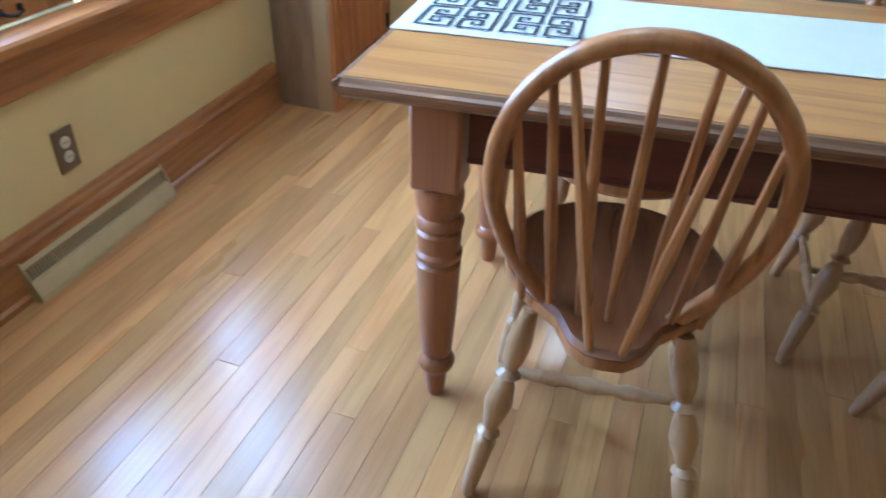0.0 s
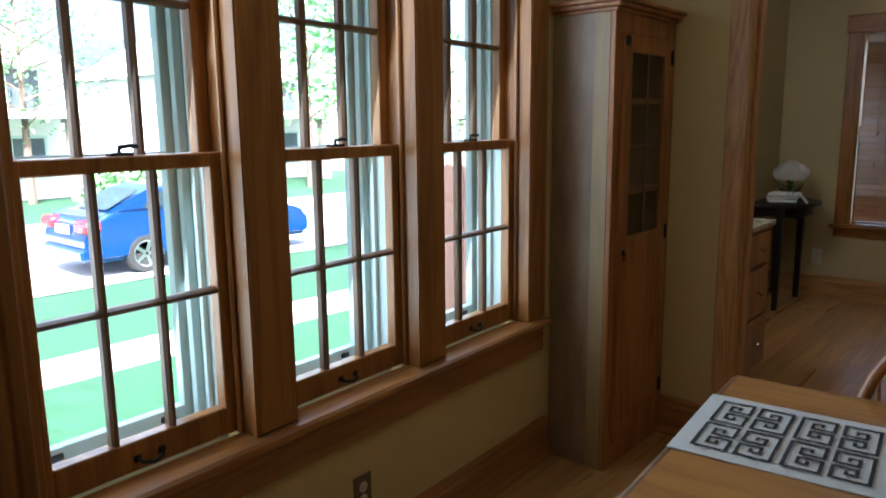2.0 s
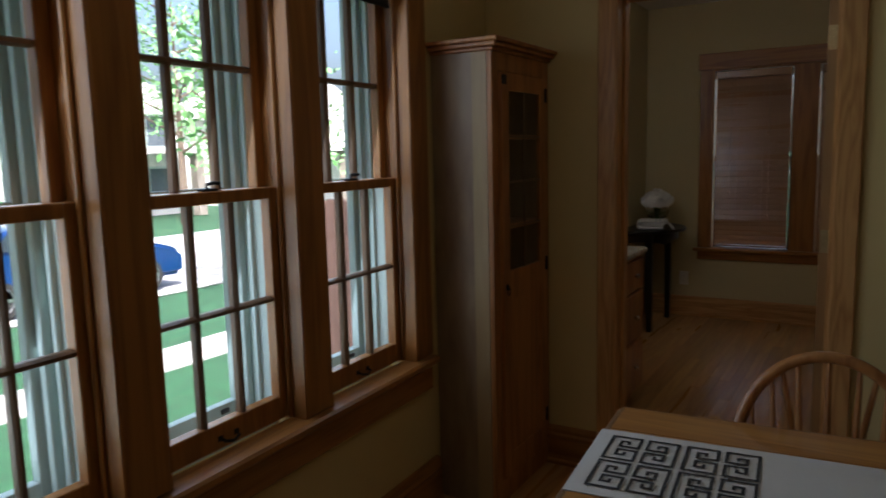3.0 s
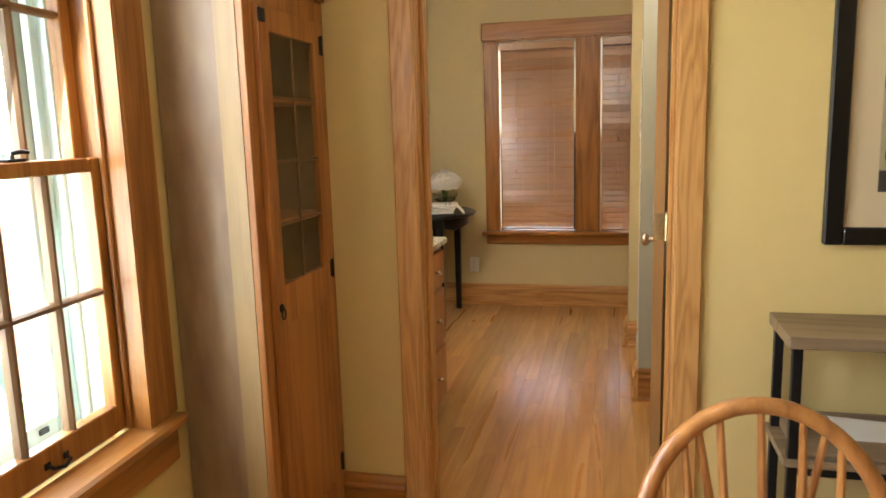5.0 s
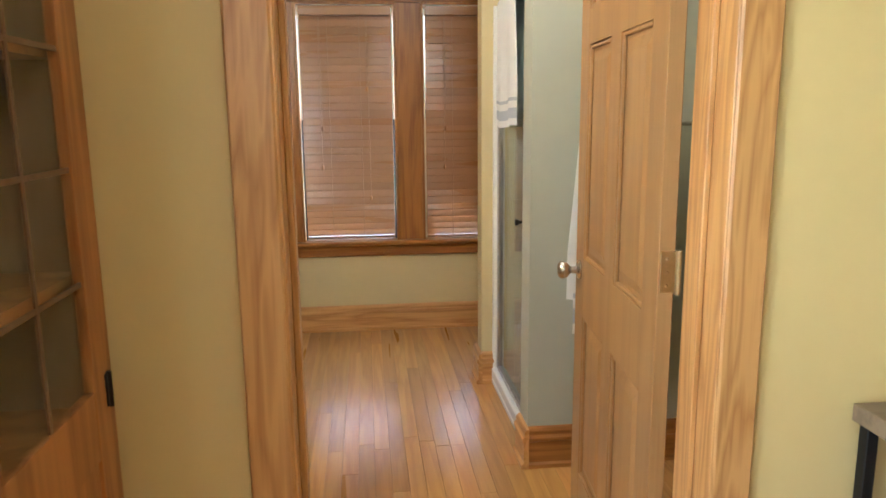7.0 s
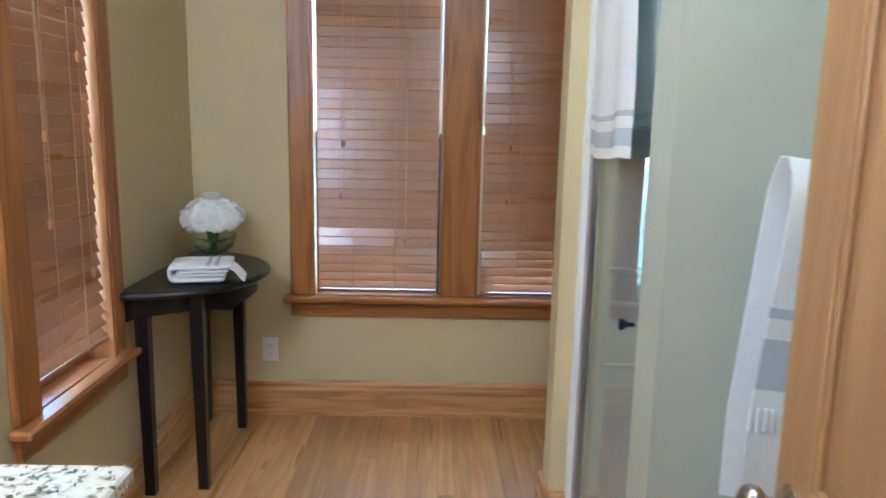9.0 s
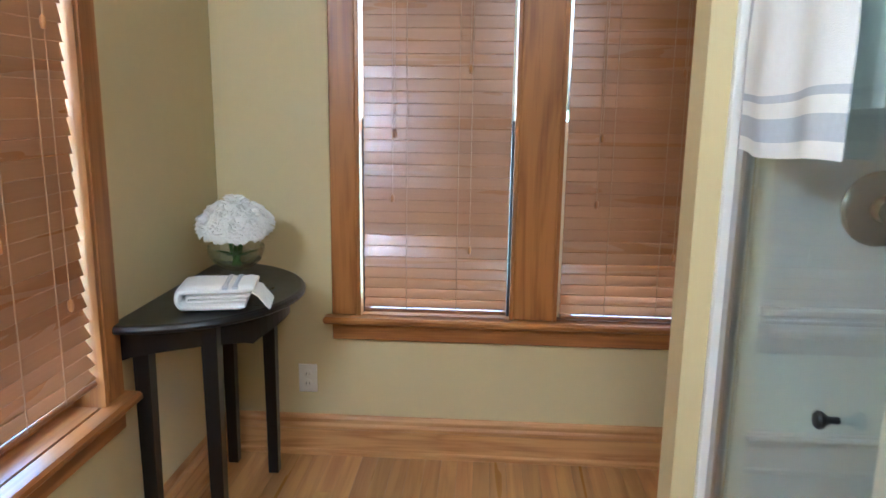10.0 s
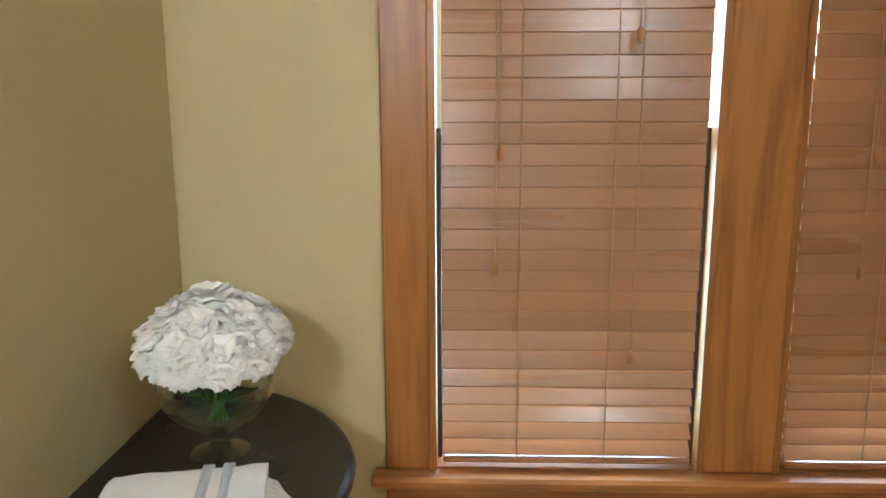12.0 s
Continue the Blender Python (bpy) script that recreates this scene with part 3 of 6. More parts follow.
# roller shade on the window next to the cabinet
sh = thing("roller_shade", (CF, 2.55, 1.93), "rolled-up black fabric roller shade", "shade")
tube_bm = tube(bmesh.new(), [(WX - 0.025, 2.28, 2.02), (WX - 0.025, 2.775, 2.02)], 0.022, 14)
part("roller", tube_bm, SHADECLOTH, sh, smooth=True)
part("cloth", boxes((WX - 0.048, 2.285, 1.945, WX - 0.045, 2.77, 2.02)), SHADECLOTH, sh)
part("hem_bar", boxes((WX - 0.052, 2.285, 1.932, WX - 0.041, 2.77, 1.947), bevel=0.003), SHADECLOTH, sh)

WESTERN = set(scene.objects) - skewed

# black pull on the opening's casing
pl = thing("door_pull", (-0.475, 0.738, 0.92), "round black iron latch pull on the wooden jamb", "pull")
PM = along((-0.475, 0.738, 0.95), (0.5, 0.738, 0.95))
part("rosette", turned(bmesh.new(), [(0.0, 0), (0.03, 0), (0.03, 0.003), (0.024, 0.007), (0.012, 0.009)], PM, 20), BLACKMETAL, pl, smooth=True)
part("knob", turned(bmesh.new(), [(0.010, 0.006), (0.010, 0.012), (0.02, 0.016), (0.022, 0.022), (0.016, 0.028), (0.004, 0.03)], PM, 18), BLACKMETAL, pl, smooth=True)


def outlet(at, out_axis, plate, face, label):
    """A duplex outlet; out_axis is x (facing +x) or y (facing -y)."""
    t = thing("wall_outlet", at, label, "outlet")
    x, y, z = at
    m = pose(x, y, z, 0, 0, 90 if out_axis == "x" else 0)
    part("plate", boxes((-0.037, -0.005, 0, 0.037, 0.0, 0.116), bevel=0.002, m=m), plate, t)
    for zz in (0.038, 0.078):
        s = part("socket", turned(bmesh.new(), [(0.0165, 0), (0.0165, 0.0025), (0.014, 0.003)], m @ pose(0, -0.005, zz, 90), 14), face, t, smooth=True)
        part("slot", boxes((-0.007, -0.0088, zz - 0.005, -0.005, -0.0081, zz + 0.005), (0.005, -0.0088, zz - 0.004, 0.007, -0.0081, zz + 0.004), m=m), SCREEN, s)
    return t


wo = outlet((WX + 0.001, 1.87, 0.245), "x", PLATE, IVORY, "brown duplex outlet plate on the cream wall")
outlet((-1.0, FY, 0.258), "y", WHITEP, WHITEP, "white duplex outlet on the bathroom wall")

# ---- baseboard vent ----
v = thing("floor_vent", (-1.06, 1.98, 0), "tan metal baseboard heating vent on the floor", "vent")
VY0, VY1 = 1.63, 2.205
part("front_panel", prism(bmesh.new(), [(WX + 0.031, 0.0), (WX + 0.088, 0.0), (WX + 0.088, 0.012), (WX + 0.072, 0.047), (WX + 0.066, 0.047), (WX + 0.031, 0.047)], "y", VY0 + 0.004, VY1 - 0.004), VENT, v)
part("grille_backing", prism(bmesh.new(), [(WX + 0.031, 0.0475), (WX + 0.058, 0.0475), (WX + 0.047, 0.080), (WX + 0.031, 0.080)], "y", VY0 + 0.004, VY1 - 0.004), VENTDARK, v)
part("top_bar", prism(bmesh.new(), [(WX + 0.031, 0.081), (WX + 0.056, 0.081), (WX + 0.046, 0.1), (WX + 0.031, 0.103)], "y", VY0 + 0.004, VY1 - 0.004), VENT, v)
part("end_cap", prism(bmesh.new(), [(WX + 0.031, 0), (WX + 0.09, 0), (WX + 0.09, 0.014), (WX + 0.048, 0.104), (WX + 0.031, 0.105)], "y", VY0, VY0 + 0.004), VENT, v)
part("end_cap", prism(bmesh.new(), [(WX + 0.031, 0), (WX + 0.09, 0), (WX + 0.09, 0.014), (WX + 0.048, 0.104), (WX + 0.031, 0.105)], "y", VY1 - 0.004, VY1), VENT, v)
fin = None
for i in range(54):
    y = VY0 + 0.012 + i * 0.0103
    if fin is None:
        fin = part("fin", prism(bmesh.new(), [(WX + 0.05, 0.0475), (WX + 0.066, 0.0475), (WX + 0.052, 0.0805), (WX + 0.044, 0.0805)], "y", y, y + 0.0026), VENT, v)
    else:
        f2 = new("fin", fin.data)
        f2.parent, f2.location = v, (0, i * 0.0103, 0)

for ob in {*WESTERN, west_wall, west_base, wo, v}:
    if ob.parent is None:
        ob.matrix_basis = WEST @ ob.matrix_basis
v.matrix_basis = Matrix.Translation((-0.028, -0.022, 0)) @ v.matrix_basis @ Matrix.Diagonal((1, 1, 1.15, 1))

# ---- corner cabinet ----
CX0, CX1, CY0, CY1 = WX + 0.001, -0.85, 2.98, EY - 0.001
CT = 1.782
cab = thing("cupboard", (-0.97, 3.25, 0), "tall narrow wooden cupboard with a glazed upper door", "cupboard")
part("side_panel", boxes((CX0, CY0, 0.0, CX1 - 0.022, CY0 + 0.018, CT), bevel=0.001), CABSIDE, cab, "greyish worn wooden side panel, window reflection painted in")
# thin pale strip paints the bright end of the panel's window sheen
part("side_stile", boxes((CX1 - 0.085, CY0 - 0.0015, 0.0, CX1 - 0.0225, CY0 - 0.0001, CT)), wood("cabinet_side_stile", (0.42, 0.30, 0.145), (0.32, 0.21, 0.10), 2, 0.42, 0.6), cab, "paler worn side strip, window sheen painted in")
part("face_frame", boxes((CX1 - 0.021, CY0 - 0.002, 0, CX1, CY0 + 0.05, CT), (CX1 - 0.021, CY1 - 0.074, 0, CX1, CY1, CT), (CX1 - 0.021, CY0 + 0.05, CT - 0.07, CX1, CY1 - 0.074, CT), (CX1 - 0.021, CY0 + 0.05, 0.0, CX1, CY1 - 0.074, 0.1), bevel=0.002), CABWOOD, cab)
part("back_panel", boxes((CX0, CY0 + 0.018, 0.05, CX0 + 0.012, CY1 - 0.019, CT)), CABSIDE, cab)
part("far_side_panel", boxes((CX0, CY1 - 0.018, 0, CX1 - 0.022, CY1, CT)), CABSIDE, cab)
for z in (0.06, 0.86, 1.10, 1.46):
    part("shelf", boxes((CX0 + 0.012, CY0 + 0.018, z, CX1 - 0.03, CY1 - 0.019, z + 0.018)), CABWOOD, cab)
cor = bmesh.new()
for z0, z1, o in ((CT, CT + 0.014, 0.012), (CT + 0.014, CT + 0.030, 0.03), (CT + 0.030, CT + 0.046, 0.045)):
    box(cor, CX0, CY0 - o, z0, CX1 + o, CY1, z1 - 0.0005, bevel=0.003)
part("cornice", cor, CABWOOD, cab, "stepped wooden cornice")
DY0, DY1 = CY0 + 0.046, CY1 - 0.075
XF = CX1 + 0.018
gd = part("glazed_door", boxes((CX1 + 0.001, DY0, 0.105, XF, DY0 + 0.058, CT - 0.075), bevel=0.001), CABWOOD, cab, "tall door with glass above and a wooden panel below")
part("stile", boxes((CX1 + 0.001, DY1 - 0.052, 0.105, XF, DY1, CT - 0.075), bevel=0.001), CABWOOD, gd)
for z0, z1 in ((CT - 0.14, CT - 0.075), (0.83, 0.945), (0.105, 0.2)):
    part("rail", boxes((CX1 + 0.001, DY0 + 0.058, z0, XF - 0.0005, DY1 - 0.052, z1), bevel=0.001), CABWOOD, gd)
part("panel", boxes((CX1 + 0.001, DY0 + 0.058, 0.2, CX1 + 0.012, DY1 - 0.052, 0.83)), CABWOOD, gd)
p = part("pane", boxes((CX1 + 0.008, DY0 + 0.058, 0.945, CX1 + 0.011, DY1 - 0.052, CT - 0.14)), GLASS, gd)
p.visible_shadow = False
lead = bmesh.new()
cy = (DY0 + DY1) / 2
box(lead, CX1 + 0.011, cy - 0.004, 0.945, CX1 + 0.0145, cy + 0.004, CT - 0.14)
for i in (1, 2, 3):
    z = 0.945 + i * (CT - 0.14 - 0.945) / 4
    box(lead, CX1 + 0.0112, DY0 + 0.058, z - 0.004, CX1 + 0.0142, DY1 - 0.052, z + 0.004)
part("lead_came", lead, MUNTIN, gd, "thin grey glazing bars")
for d, zs in ((gd, (1.64, 0.93, 0.25)),):
    for z in zs:
        hb = boxes((XF - 0.004, DY1 - 0.008, z - 0.028, XF + 0.003, DY1 + 0.014, z + 0.028), bevel=0.001)
        tube(hb, [(XF + 0.004, DY1 + 0.002, z - 0.03), (XF + 0.004, DY1 + 0.002, z + 0.03)], 0.004)
        part("hinge", hb, BLACKMETAL, d, "dark iron hinge")
for d, z in ((gd, 0.885),):
    kb = turned(bmesh.new(), [(0.0, 0), (0.013, 0), (0.013, 0.003), (0.008, 0.005)], along((XF, DY0 + 0.028, z), (XF + 1, DY0 + 0.028, z)), 14)
    tube(kb, [(XF + 0.006, DY0 + 0.028 + 0.011 * math.sin(a), z - 0.016 - 0.016 * math.cos(a)) for a in [i * math.pi / 6 for i in range(12)]], 0.0022, 6, True)
    part("ring_pull", kb, BLACKMETAL, d, "dark iron ring pull")
part("catch", boxes((XF, DY0 - 0.004, CT - 0.12, XF + 0.006, DY0 + 0.03, CT - 0.085), bevel=0.001), BLACKMETAL, gd, "black metal catch")

# ---- dining table ----
TM = pose(-0.097, 1.557, 0, 0, 0, 4.5)
TL, TW, TZ = 1.75, 0.79, 0.75
tab = thing("dining_table", (0.75, 2.0, 0), "golden pine dining table with turned legs and dark apron", "table")
for i in range(5):
    w = (TW - 0.036) / 5
    top = bmesh.new()
    box(top, 0.018, 0.018 + i * w, TZ - 0.03, TL - 0.018, 0.018 + (i + 1) * w - 0.0008, TZ - (0.0004 if i % 2 else 0), bevel=0.0006, m=TM)
    part("plank", top, TABLEW, tab)
edge = bmesh.new()


def rim(lo, hi, ax, fix, s):
    pr = [(fix, TZ - 0.034), (fix + s * 0.006, TZ - 0.034), (fix + s * 0.015, TZ - 0.027), (fix + s * 0.019, TZ - 0.017), (fix + s * 0.0185, TZ - 0.011), (fix + s * 0.012, TZ - 0.0075), (fix + s * 0.007, TZ - 0.0015), (fix, TZ - 0.0012)]
    prism(edge, pr, ax, lo, hi, m=TM)


rim(0.016, TL - 0.016, "x", 0.0175, -1)
rim(0.016, TL - 0.016, "x", TW - 0.0175, 1)
rim(0.012, TW - 0.012, "y", 0.0175, -1)
rim(0.012, TW - 0.012, "y", TL - 0.0175, 1)
part("moulded_edge", edge, wood("table_edge_worn", (0.27, 0.14, 0.06), (0.10, 0.045, 0.02), 0, 0.35, 0.8), tab, "dark worn moulded edge")
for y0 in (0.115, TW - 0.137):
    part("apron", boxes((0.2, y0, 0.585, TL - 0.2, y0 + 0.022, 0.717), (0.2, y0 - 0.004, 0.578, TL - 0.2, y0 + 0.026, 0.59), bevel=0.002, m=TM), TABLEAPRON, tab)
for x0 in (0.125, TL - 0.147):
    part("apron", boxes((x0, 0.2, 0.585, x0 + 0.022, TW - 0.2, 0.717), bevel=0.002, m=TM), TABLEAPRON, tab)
LEG = [(0.018, 0.0), (0.021, 0.01), (0.024, 0.055), (0.026, 0.07), (0.038, 0.082), (0.041, 0.095), (0.036, 0.108), (0.028, 0.115), (0.033, 0.125), (0.038, 0.2), (0.044, 0.33), (0.045, 0.352),
       (0.038, 0.36), (0.046, 0.368), (0.047, 0.378), (0.041, 0.386), (0.043, 0.4), (0.044, 0.425), (0.038, 0.432), (0.047, 0.44), (0.047, 0.452), (0.039, 0.462), (0.045, 0.485), (0.047, 0.505), (0.043, 0.525)]
for lx in (0.15, TL - 0.15):
    for ly in (0.125, TW - 0.125):
        m = TM @ pose(lx, ly, 0)
        lg = turned(bmesh.new(), LEG, m, 24)
        box(lg, -0.046, -0.046, 0.525, 0.046, 0.046, 0.717, bevel=0.006, m=m)
        part("leg", lg, TABLELEG, tab, smooth=True)

# runner with its key pattern
RM = TM @ pose(0.008, 0.265, TZ + 0.0012, 0, 0, 1.0)
run = thing("table_runner", RM.translation, "white linen table runner with black Greek-key print", "runner")
rb = bmesh.new()
RL, RW = 1.62, 0.335
nx, ny = 60, 8
grid = [[rb.verts.new(RM @ Vector((RL * i / nx, RW * j / ny, 0.002 + 0.0010 * noise.noise((RL * i / nx * 5, RW * j / ny * 5, 0.3))))) for j in range(ny + 1)] for i in range(nx + 1)]
for i in range(nx):
    for j in range(ny):
        rb.faces.new((grid[i][j], grid[i + 1][j], grid[i + 1][j + 1], grid[i][j + 1]))
r = bmesh.ops.extrude_face_region(rb, geom=rb.faces[:])
bmesh.ops.translate(rb, vec=(0, 0, -0.0018), verts=[g for g in r["geom"] if isinstance(g, bmesh.types.BMVert)])
part("cloth", rb, LINEN, run)
for side in (0, 1):
    for i in range(2):
        for j in range(2):
            ux = 0.035 + i * 0.163
            ux = ux if not side else RL - ux - 0.15
            uy = 0.032 + j * 0.139
            key = bmesh.new()
            w, h, s = 0.15, 0.128, 0.0068

            def bar(a, b, c, d):
                box(key, ux + min(a, c), uy + min(b, d), 0.0046, ux + max(a, c), uy + max(b, d), 0.0052, m=RM)
            # two outer sides and the band between the hooks
            bar(0, 0, s, h)
            bar(w - s, 0, w, h)
            bar(s, 0, w * 0.465, s)
            bar(w * 0.535, 0, w - s, s)
            bar(s, h - s, w * 0.465, h)
            bar(w * 0.535, h - s, w - s, h)
            for ox, sx in ((0, 1), (w, -1)):
                for oy, sy in ((0, 1), (h, -1)):
                    def hook(a, b, c, d):
                        bar(ox + sx * a, oy + sy * b, ox + sx * c, oy + sy * d)
                    hook(w * 0.465 - s, s, w * 0.465, h * 0.46)
                    hook(w * 0.15, h * 0.46 - s, w * 0.465 - s, h * 0.46)
                    hook(w * 0.15, h * 0.19, w * 0.15 + s, h * 0.46 - s)
                    hook(w * 0.15 + s, h * 0.19, w * 0.31, h * 0.19 + s)
                    hook(w * 0.31 - s, h * 0.19 + s, w * 0.31, h * 0.33)
            part("print", key, PRINT, run, "black Greek-key figure")

# ---- Windsor chairs ----


def chair():
    """A hoop-back chair with a bobtail and two brace spindles. It faces +y, its seat's centre at the origin."""
    c = thing("windsor_chair", (0, 0, 0), "golden oak hoop-back Windsor chair with spindles", "chair", "chairs round the table")
    s = bmesh.new()
    n, rings = 40, []
    def edge_at(a, k, z):
        x, y = 0.205 * math.sin(a), -0.195 * math.cos(a)
        y = y if y < 0 else y * 1.08
        w = 1 - 0.13 * (0.5 - y / 0.4)
        tail = 0.068 * min(1.0, max(0.0, (0.50 - abs(a if a < math.pi else a - 2 * math.pi)) / 0.24))
        return Vector((x * w * k, (y - tail) * k, z))
    for k, z in ((0.0, 0.424), (0.55, 0.425), (0.82, 0.434), (0.95, 0.444), (1.0, 0.438), (1.0, 0.422), (0.95, 0.408), (0.5, 0.40), (0.0, 0.40)):
        rings.append([s.verts.new(edge_at(2 * math.pi * i / n, max(k, 0.004), z)) for i in range(n)])
    for a, b in zip(rings, rings[1:]):
        for i in range(n):
            s.faces.new((a[i], a[(i + 1) % n], b[(i + 1) % n], b[i]))
    part("seat", s, CHAIRSEAT, c, "saddled dark wooden seat", smooth=True)
    band = bmesh.new()
    for k, z in ((1.003, 0.436), (1.006, 0.43), (1.004, 0.416), (0.955, 0.4055), (0.94, 0.408)):
        row = [band.verts.new(edge_at(2 * math.pi * i / n, k, z)) for i in range(n)]
        if k != 1.003:
            for i in range(n):
                band.faces.new((last[i], last[(i + 1) % n], row[(i + 1) % n], row[i]))
        last = row
    part("seat_edge", band, CHAIRW, c, "golden rounded seat edge", smooth=True)
    lean = 0.27
    def hoop(a):
        x = 0.194 * math.sin(a) * (1.0 + 0.04 * math.cos(a))
        if abs(a) > 2.0:
            x *= 1 - 0.12 * (abs(a) - 2.0)
        z = 0.668 + 0.243 * math.cos(a) if abs(a) < math.pi / 2 else 0.668 - 0.243 * (abs(a) - math.pi / 2) / (2.55 - math.pi / 2)
        return Vector((x, -0.135 - lean * (z - 0.43), z))
    part("hoop", tube(bmesh.new(), [hoop(-2.55 + 5.1 * i / 44) for i in range(45)], 0.0145, 10), CHAIRW, c, "steam-bent back hoop", smooth=True)
    for i in range(7):
        f = (i - 3) / 3
        a = f * 0.98
        topp = hoop(a)
        foot = Vector((0.142 * f, -0.16 + 0.02 * f * f, 0.432))
        pts = [foot.lerp(topp, t) for t in (0, 0.12, 0.3, 0.42, 0.55, 0.8, 1)]
        part("spindle", tube(bmesh.new(), pts, [0.006, 0.0075, 0.009, 0.0105, 0.0085, 0.007, 0.006], 8), CHAIRW, c, smooth=True)
    for f in (-1, 1):
        pts = [Vector((0.022 * f, -0.25, 0.43)).lerp(hoop(0.52 * f), t) for t in (0, 0.12, 0.3, 0.42, 0.55, 0.8, 1)]
        part("brace_spindle", tube(bmesh.new(), pts, [0.006, 0.0075, 0.009, 0.0105, 0.0085, 0.007, 0.006], 8), CHAIRW, c, smooth=True)
    prof = [(0.010, 0), (0.0125, 0.02), (0.0165, 0.1), (0.018, 0.135), (0.011, 0.146), (0.0195, 0.156), (0.011, 0.168), (0.014, 0.18), (0.0225, 0.225), (0.017, 0.265), (0.0105, 0.28), (0.0205, 0.29), (0.0105, 0.302), (0.017, 0.325), (0.0195, 0.36), (0.012, 0.425)]
    feet = {}
    for sx in (-1, 1):
        for sy in (-1, 1):
            a, b = Vector((0.2 * sx, 0.19 * sy - 0.02, 0.0)), Vector((0.125 * sx, 0.12 * sy - 0.02, 0.41))
            feet[sx, sy] = (a, b)
            part("leg", turned(bmesh.new(), [(r * 1.15, z * (b - a).length / 0.425) for r, z in prof], along(a, b), 14), CHAIRLEG, c, smooth=True)
    mids = {}
    for sx in (-1, 1):
        a, b = feet[sx, -1][0].lerp(feet[sx, -1][1], 0.37), feet[sx, 1][0].lerp(feet[sx, 1][1], 0.37)
        mids[sx] = (a + b) / 2
        part("stretcher", tube(bmesh.new(), [a.lerp(b, t) for t in (0, 0.2, 0.38, 0.44, 0.5, 0.56, 0.62, 0.8, 1)], [0.007, 0.009, 0.012, 0.009, 0.015, 0.009, 0.012, 0.009, 0.007], 10), CHAIRLEG, c, smooth=True)
    part("stretcher", tube(bmesh.new(), [mids[-1].lerp(mids[1], t) for t in (0, 0.15, 0.3, 0.36, 0.5, 0.64, 0.7, 0.85, 1)], [0.008, 0.011, 0.016, 0.010, 0.018, 0.010, 0.016, 0.011, 0.008], 10), CHAIRLEG, c, smooth=True)
    return c


first = chair()
copy_thing(first, pose(0.33, 2.18, 0, 0, 0, 184))
copy_thing(first, pose(0.97, 2.25, 0, 0, 0, 181))
copy_thing(first, pose(1.13, 1.80, 0, 0, 0, 3))
first.matrix_basis = pose(0.372, 1.69, 0, 0, 0, 6)

# ---- side shelf and picture on the end wall ----
sf = thing("side_shelf", (0.9, 3.36, 0), "low grey-brown wooden shelf with black metal frame", "shelf")
S0, S1, Y0, Y1, SZ = 0.525, 1.35, 3.215, EY - 0.03, 0.812
for z, th in ((SZ, 0.035), (0.47, 0.022), (0.14, 0.022)):
    part("board", boxes((S0, Y0, z - th, S1, Y1, z), bevel=0.002), SHELFWOOD, sf)
for x in (S0 + 0.012, S1 - 0.037):
    for y in (Y0 + 0.008, Y1 - 0.033):
        part("post", boxes((x, y, 0, x + 0.025, y + 0.025, SZ - 0.036), bevel=0.002), BLACKMETAL, sf)
    for z in (0.435, 0.105):
        part("rail", boxes((x + 0.003, Y0 + 0.034, z - 0.012, x + 0.022, Y1 - 0.034, z + 0.012)), BLACKMETAL, sf)
for z in (0.435, 0.105):
    for y in (Y0 + 0.01, Y1 - 0.032):
        part("rail", boxes((S0 + 0.038, y, z - 0.012, S1 - 0.038, y + 0.02, z + 0.012)), BLACKMETAL, sf)
tray = boxes((0.56, 3.235, 0.471, 1.06, 3.445, 0.477), (0.56, 3.235, 0.477, 0.568, 3.445, 0.525), (1.052, 3.235, 0.477, 1.06, 3.445, 0.525), (0.568, 3.235, 0.477, 1.052, 3.243, 0.525), (0.568, 3.437, 0.477, 1.052, 3.445, 0.525), bevel=0.002)
solo("serving_tray", tray, SHELFWOOD, "shallow grey wooden tray on the shelf", "tray")
np_ = thing("cloth_napkins", (0.80, 3.34, 0.478), "loose pale folded napkins on the shelf", "napkins")
for i in range(4):
    part("napkin", box(bmesh.new(), -0.13 + 0.004 * i, -0.08, 0.004 * i, 0.13 - 0.006 * i, 0.075, 0.004 * i + 0.0035, bevel=0.001, m=pose(0.80, 3.34, 0.478 + 0.006 * i, 3 * i - 4, 2 * i, -14 + 7 * i)), CLOTH, np_)
pc = thing("framed_picture", (0.98, EY, 1.01), "black-framed print of an old street with cream mat", "picture")
P0, P1, PZ0, PZ1 = 0.66, 1.3, 1.013, 1.77
fr_ = bmesh.new()
for r_ in ((P0, PZ0, P0 + 0.05, PZ1), (P1 - 0.05, PZ0, P1, PZ1), (P0 + 0.05, PZ0, P1 - 0.05, PZ0 + 0.05), (P0 + 0.05, PZ1 - 0.05, P1 - 0.05, PZ1)):
    box(fr_, r_[0], EY - 0.03, r_[1], r_[2], EY - 0.001, r_[3], bevel=0.004)
part("picture_frame", fr_, BLACK, pc)
part("mat_board", boxes((P0 + 0.05, EY - 0.012, PZ0 + 0.05, P1 - 0.05, EY - 0.004, PZ1 - 0.05)), material("cream_mat_board", (0.62, 0.5, 0.33), 0.8, spread=0.04), pc)
q0, q1, r0, r1 = P0 + 0.135, P1 - 0.135, PZ0 + 0.15, PZ1 - 0.14
part("print_sky", boxes((q0, EY - 0.0135, r0, q1, EY - 0.012, r1)), material("print_dark_sky", (0.12, 0.15, 0.17), 0.6, spread=0.5, scale=8), pc)
bld = boxes((q0, EY - 0.0145, r0 + 0.06, q1, EY - 0.0136, r0 + 0.27))
